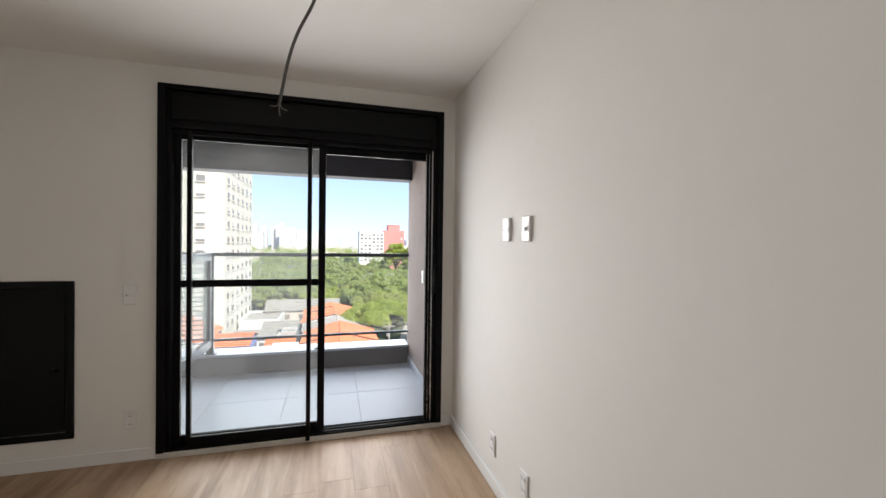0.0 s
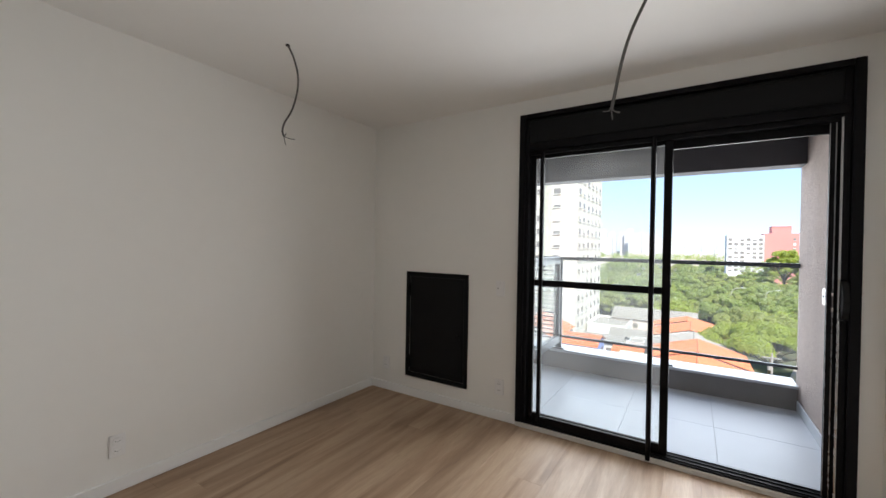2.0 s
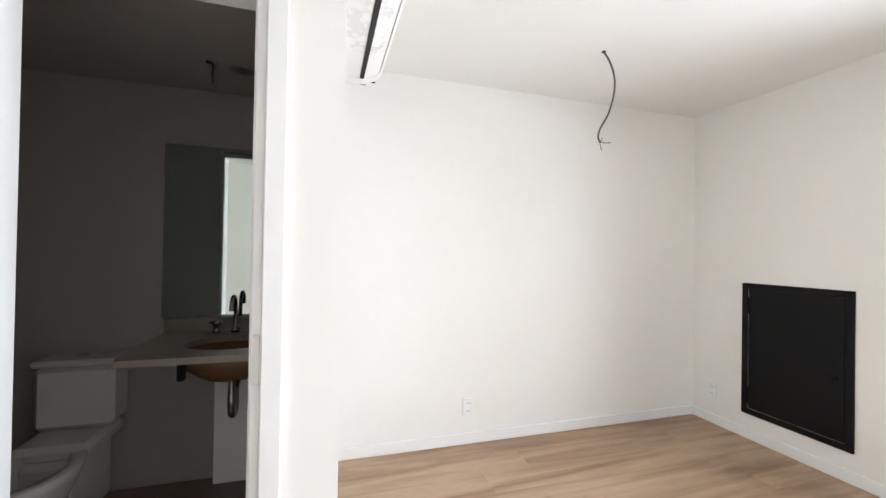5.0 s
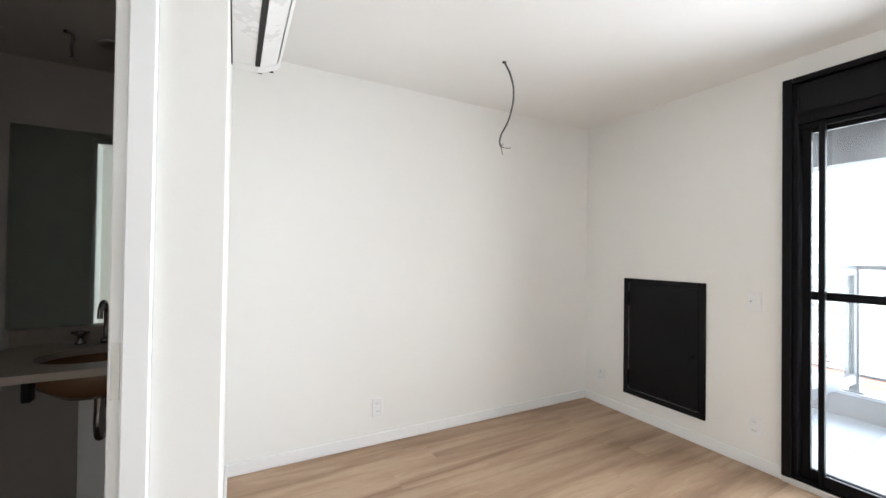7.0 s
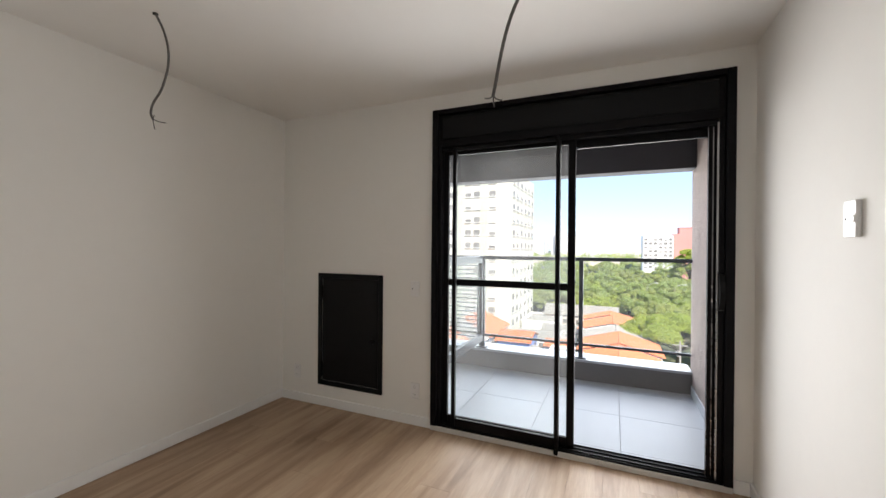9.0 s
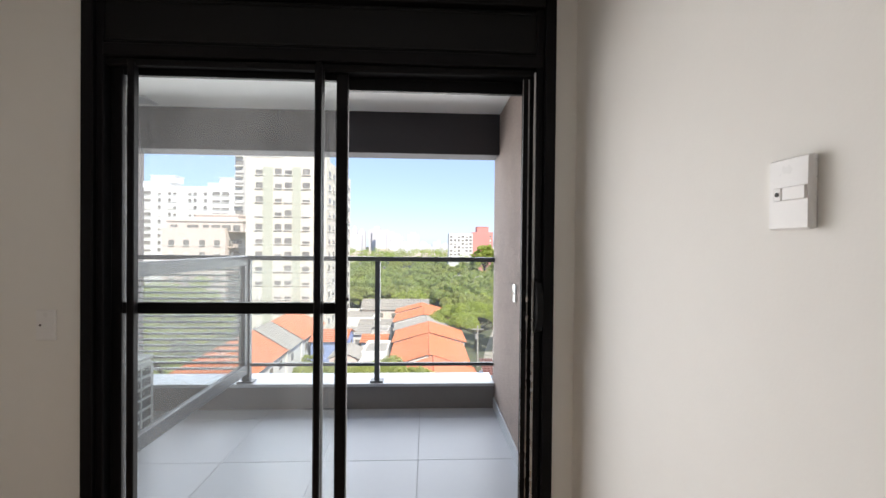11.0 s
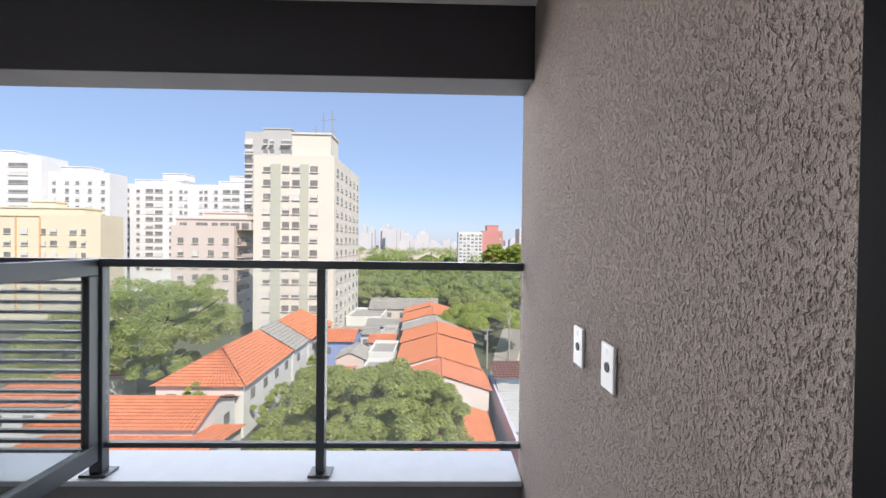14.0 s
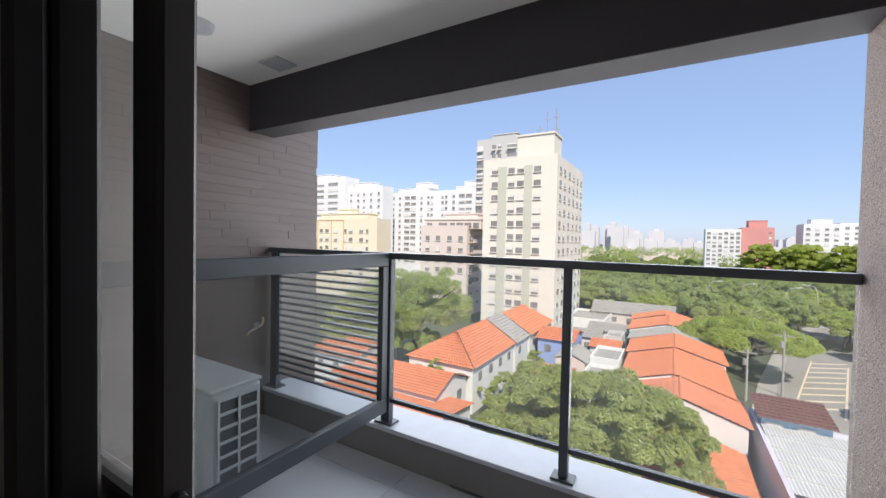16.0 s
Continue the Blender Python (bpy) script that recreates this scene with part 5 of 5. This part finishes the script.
def power_pole(x, y, h, label):
    p = thing("utility_pole", (x, y, GROUND), label, "utility pole", "utility poles")
    bm = bmesh.new()
    rod(bm, (x, y, GROUND), (x, y, GROUND + h), 0.17, 10, 0.11)
    done(bm, "shaft", M_PAVE, p)
    bm = bmesh.new()
    box(bm, x - 1.0, x + 1.0, y - 0.06, y + 0.06, GROUND + h - 0.7, GROUND + h - 0.55)
    rod(bm, (x - 0.3, y - 0.2, GROUND + h - 2.2), (x - 0.3, y - 0.2, GROUND + h - 1.4), 0.22, 10)
    done(bm, "crossarm", M_FIBRE, p)


power_pole(14.6, 68.0, 9.0, "grey concrete utility pole with crossarm")
power_pole(10.2, 64.0, 7.0, "grey concrete utility pole with crossarm")


def street_lamp(x, y, side):
    p = thing("street_lamp", (x, y, GROUND), "tall grey street lamp with a curved arm", "street lamp", "street lamps")
    tube("mast", [(x, y, GROUND), (x, y, GROUND + 8), (x + side * 0.5, y, GROUND + 10), (x + side * 2.2, y, GROUND + 10.6)], 0.055, M_SHUT, p)
    bm = bmesh.new()
    box(bm, x + side * 2.2, x + side * 3.1, y - 0.15, y + 0.15, GROUND + 10.5, GROUND + 10.7, 0.05)
    done(bm, "lamp_head", M_SHUT, p)


for sx, sy, sd in ((10, 128, 1), (17, 126, 1), (25, 122, 1), (37, 118, 1), (33, 132, -1)):
    street_lamp(sx, sy, sd)


# -- trees
def crown_mesh(rng, clumps, leaf, n):
    """Many small folded leaf sprays scattered in overlapping clumps."""
    vs, fs = [], []
    tot = sum(r ** 2 for *_, r in clumps)
    for cx, cy, cz, r in clumps:
        for i in range(int(n * r * r / tot)):
            u, v = rng.uniform(-0.45, 1), rng.uniform(0, 2 * math.pi)
            rad = r * (0.55 + 0.55 * rng.random() ** 0.6)
            s = math.sqrt(1 - u * u)
            px, py, pz = cx + rad * s * math.cos(v), cy + rad * s * math.sin(v), cz + rad * u * 0.72
            d = Vector((s * math.cos(v) + rng.uniform(-0.7, 0.7), s * math.sin(v) + rng.uniform(-0.7, 0.7), max(u, 0.0) + rng.uniform(0.1, 1.5))).normalized()
            t = d.orthogonal().normalized()
            t.rotate(Matrix.Rotation(rng.uniform(0, 6.28), 3, d))
            b = d.cross(t)
            k = leaf * rng.uniform(0.6, 1.4)
            p = Vector((px, py, pz))
            j = len(vs)
            vs += [p - t * k, p + b * k * 0.42 - d * k * 0.15, p + t * k, p - b * k * 0.42 - d * k * 0.15]
            fs += [(j, j + 1, j + 2), (j, j + 2, j + 3)]
    return vs, fs


def tree(at, height, spread, seed, leafm, n, leaf, flat=0.5, label="leafy green street tree", group="street trees", clump_n=26, low=0.60, lump=(0.11, 0.26)):
    """A tree: tapered trunk, forked limbs, a crown of clumps with gaps."""
    rng = random.Random(seed)
    x, y, z = at
    t = thing("tree", at, label, "tree", group)
    bm = bmesh.new()
    fork = height * rng.uniform(0.28, 0.38)
    rod(bm, (x, y, z), (x + 0.2, y, z + fork), height * 0.028, 10, height * 0.020)
    clumps = []
    limbs = 8
    for i in range(limbs):
        a = 2 * math.pi * i / limbs + rng.uniform(-0.3, 0.3)
        out = spread * rng.uniform(0.45, 0.8)
        top = height * rng.uniform(0.52, 0.74)
        mid = Vector((x + 0.2 + out * 0.45 * math.cos(a), y + out * 0.45 * math.sin(a), z + fork + (top - fork) * 0.6))
        end = Vector((x + out * math.cos(a), y + out * math.sin(a), z + top))
        rod(bm, (x + 0.2, y, z + fork * 0.96), mid, height * 0.014, 7, height * 0.009)
        rod(bm, mid, end, height * 0.009, 6, height * 0.003)
        for q in range(3):
            e2 = mid + Vector((rng.uniform(-1, 1), rng.uniform(-1, 1), rng.uniform(0.1, 0.8))) * spread * 0.35
            rod(bm, mid, e2, height * 0.005, 5, height * 0.002)
    done(bm, "trunk", M_BARK, t)
    for i in range(clump_n):
        a, rr = rng.uniform(0, 6.283), spread * math.sqrt(rng.random()) * 0.86
        hz = height * (rng.uniform(low, 0.60) + 0.36 * (1 - (rr / spread) ** 2) * rng.uniform(0.55, 1.0) - 0.12 * rng.random() * (1 - flat))
        clumps.append((rr * math.cos(a), rr * math.sin(a), hz, spread * rng.uniform(*lump)))
    vs, fs = crown_mesh(rng, clumps, leaf, n)
    me = bpy.data.meshes.new("crown")
    me.from_pydata(vs, [], fs)
    me.materials.append(leafm)
    c = new("crown", me)
    c.parent = t
    return t


tree((-3.7, 30.8, GROUND), 11.9, 9.2, 3, M_LEAF[0], 92000, 0.155, 0.3, "broad dense green tree below the balcony", clump_n=300, low=0.34, lump=(0.045, 0.105))
tree((-9.5, 36.0, GROUND), 7.8, 4.2, 8, M_LEAF[1], 9000, 0.22, 0.6, "smaller green tree beside the house", clump_n=34, low=0.4)
tree((-33.0, 50.0, GROUND), 18.4, 9.8, 5, M_LEAF[1], 46000, 0.17, 0.5, "tall airy green tree behind the houses", clump_n=100, low=0.26, lump=(0.08, 0.19))
tree((-41.0, 47.0, GROUND), 13.5, 6.5, 6, M_LEAF[0], 20000, 0.22, 0.5, "tall green tree behind the houses", clump_n=80, low=0.24, lump=(0.08, 0.2))
tree((-30.0, 46.5, GROUND), 8.5, 4.0, 12, M_LEAF[1], 7000, 0.24, 0.5, "green tree beside the hipped roof", clump_n=20)
tree((11.5, 77.0, GROUND), 8.8, 9.6, 7, M_LEAF[2], 40000, 0.19, 0.9, "wide flat-topped bright green tree by the street", clump_n=95, lump=(0.08, 0.17))
tree((-22.5, 39.6, GROUND), 6.6, 1.6, 31, M_LEAF[2], 1800, 0.2, 0.5, "small green tree behind the low roof", clump_n=9)
tree((-15.5, 52.0, GROUND), 4.5, 1.7, 32, M_LEAF[2], 1800, 0.2, 0.5, "small green bush in the alley", clump_n=9)
for bx, by, bh, bs in ((-16.4, 46.5, 4.2, 1.5), (-16.1, 57.5, 4.6, 1.4), (-14.2, 43.5, 3.8, 1.8), (-16.6, 41.5, 4.4, 1.6)):
    tree((bx, by, GROUND), bh, bs, 33 + int(by), M_LEAF[2], 1800, 0.2, 0.5, "small green bush in the alley", clump_n=10, low=0.4)


def woods():
    """The park belt beyond the houses, from a few trees repeated at other turns."""
    rng = random.Random(40)
    kinds = [tree((6, 118, GROUND), 9.5, 6.0, 61, M_LEAF[0], 6400, 0.36, 0.6, "leafy green park tree", "park trees", 44, 0.36, (0.10, 0.21)),
             tree((-6, 121, GROUND), 11.0, 6.6, 62, M_LEAF[1], 6800, 0.38, 0.6, "leafy green park tree", "park trees", 44, 0.36, (0.10, 0.21)),
             tree((19, 116, GROUND), 8.5, 6.4, 63, M_LEAF[2], 6000, 0.36, 0.7, "leafy green park tree", "park trees", 40, 0.36, (0.10, 0.21)),
             tree((66, 185, GROUND), 25.0, 9.0, 64, M_LEAF[2], 20000, 0.40, 0.3, "tall leafy green park tree", "park trees", 90, 0.30, (0.10, 0.21))]
    spots = []
    for i in range(420):
        y = rng.uniform(104, 250)
        x = rng.uniform(-0.30, 0.62) * y
        rx = 20 + (y - 72) * 0.34
        if abs(x - rx) < 9 and y < 135:
            continue
        if x < 8 and y < 108:
            continue
        if any((x - a) ** 2 + (y - b) ** 2 < 46 for a, b in spots):
            continue
        spots.append((x, y))
        k = rng.choice(kinds[:3])
        copy_thing(k, pose(x, y, GROUND, 0, 0, rng.uniform(0, 360)))
    for x, y in ((27.5, 62.0), (33.0, 74.0), (38.0, 86.0), (46.0, 98.0), (30.0, 52.0), (52, 92), (44, 78), (58, 108), (14, 95), (10, 98), (16, 104), (31, 106), (35.5, 94), (20, 113), (27, 119), (39, 106), (34, 114), (47, 110)):
        copy_thing(kinds[rng.choice((0, 2))], pose(x, y, GROUND, 0, 0, rng.uniform(0, 360)))
    for x, y in ((34, 214), (45, 205), (56, 196), (76, 206), (88, 186), (101, 196), (112, 184), (124, 196), (70, 222), (52, 226)):
        copy_thing(kinds[3], pose(x, y, GROUND, 0, 0, rng.uniform(0, 360)))
    far = [(rng.uniform(-0.36, 0.66) * y, y, rng.uniform(5, 12), rng.uniform(4, 8)) for y in [rng.uniform(260, 760) for i in range(420)]]
    vs, fs = crown_mesh(rng, far, 1.0, 30000)
    me = bpy.data.meshes.new("far_woods")
    me.from_pydata(vs, [], fs)
    me.materials.append(M_LEAF[1])
    wood = new("far_woods", me)
    wood.location = (0, 0, GROUND)
    tagged(wood, "far green treetops between the houses", "woods", kind="stuff")
    for i in range(60):
        y = rng.uniform(250, 420)
        copy_thing(kinds[rng.choice((0, 1))], pose(rng.uniform(-0.35, 0.65) * y, y, GROUND, 0, 0, rng.uniform(0, 360)))


woods()


# ---- planks, tiles and bricks, last ----
def piece_mesh(name, sx, sy, sz, bevel, material):
    bm = bmesh.new()
    box(bm, -sx / 2, sx / 2, -sy / 2, sy / 2, -sz, 0, bevel)
    me = bpy.data.meshes.new(name)
    bmesh.ops.recalc_face_normals(bm, faces=bm.faces)
    bm.to_mesh(me)
    bm.free()
    me.materials.append(material)
    return me


def floor_planks():
    rng = random.Random(4)
    wide, long = 0.194, 1.22
    cache = {}
    x = XL
    while x < XR - 0.01:
        w = min(wide, XR - x)
        y = BACK - rng.uniform(0, 1.1)
        while y < -0.01:
            y0, y1 = max(y, BACK), min(y + long, -0.002)
            mid = (y0 + y1) / 2
            if y1 - y0 > 0.03 and not (x + w < DOOR_X + 0.05 and y1 < PART_Y1 + 0.02):
                if x + w / 2 < DOOR_X and y0 < PART_Y1:
                    y0 = PART_Y1
                key = (round(w, 4), round(y1 - y0, 3))
                if key not in cache:
                    cache[key] = piece_mesh("plank", w - 0.0004, y1 - y0 - 0.0004, 0.011, 0.0007, M_OAK)
                ob = new("plank", cache[key])
                ob.parent = floor
                ob.location = (x + w / 2, (y0 + y1) / 2, 0)
            y += long
        x += wide


floor_planks()


def balcony_tiles():
    xs = [BX0, -1.27, -0.625, 0.02, 0.665, 1.31, BX1]
    ys = [0.161, 0.355, 1.0, 1.645, 1.834]
    for x0, x1 in zip(xs, xs[1:]):
        for y0, y1 in zip(ys, ys[1:]):
            ob = new("tile", piece_mesh("tile", x1 - x0 - 0.003, y1 - y0 - 0.003, 0.0075, 0.001, M_TILE))
            ob.parent = bslab
            ob.location = ((x0 + x1) / 2, (y0 + y1) / 2, BFLOOR)


balcony_tiles()


def balcony_bricks():
    rng = random.Random(9)
    h, ln = 0.064, 0.56
    cache = {}
    z = BFLOOR
    while z < 2.75:
        y = 0.121 - rng.uniform(0, ln)
        while y < 2.35:
            y0, y1 = max(y, 0.122), min(y + ln, 2.35)
            if y1 - y0 > 0.03:
                key = round(y1 - y0, 2)
                if key not in cache:
                    cache[key] = piece_mesh("brick", 0.012, key - 0.001, h - 0.0008, 0.0006, M_BRICK)
                ob = new("brick", cache[key])
                ob.parent = bwall
                ob.location = (BX0 - 0.004 - rng.uniform(0, 0.0007), (y0 + y1) / 2, z + h)
            y += ln
        z += h


balcony_bricks()
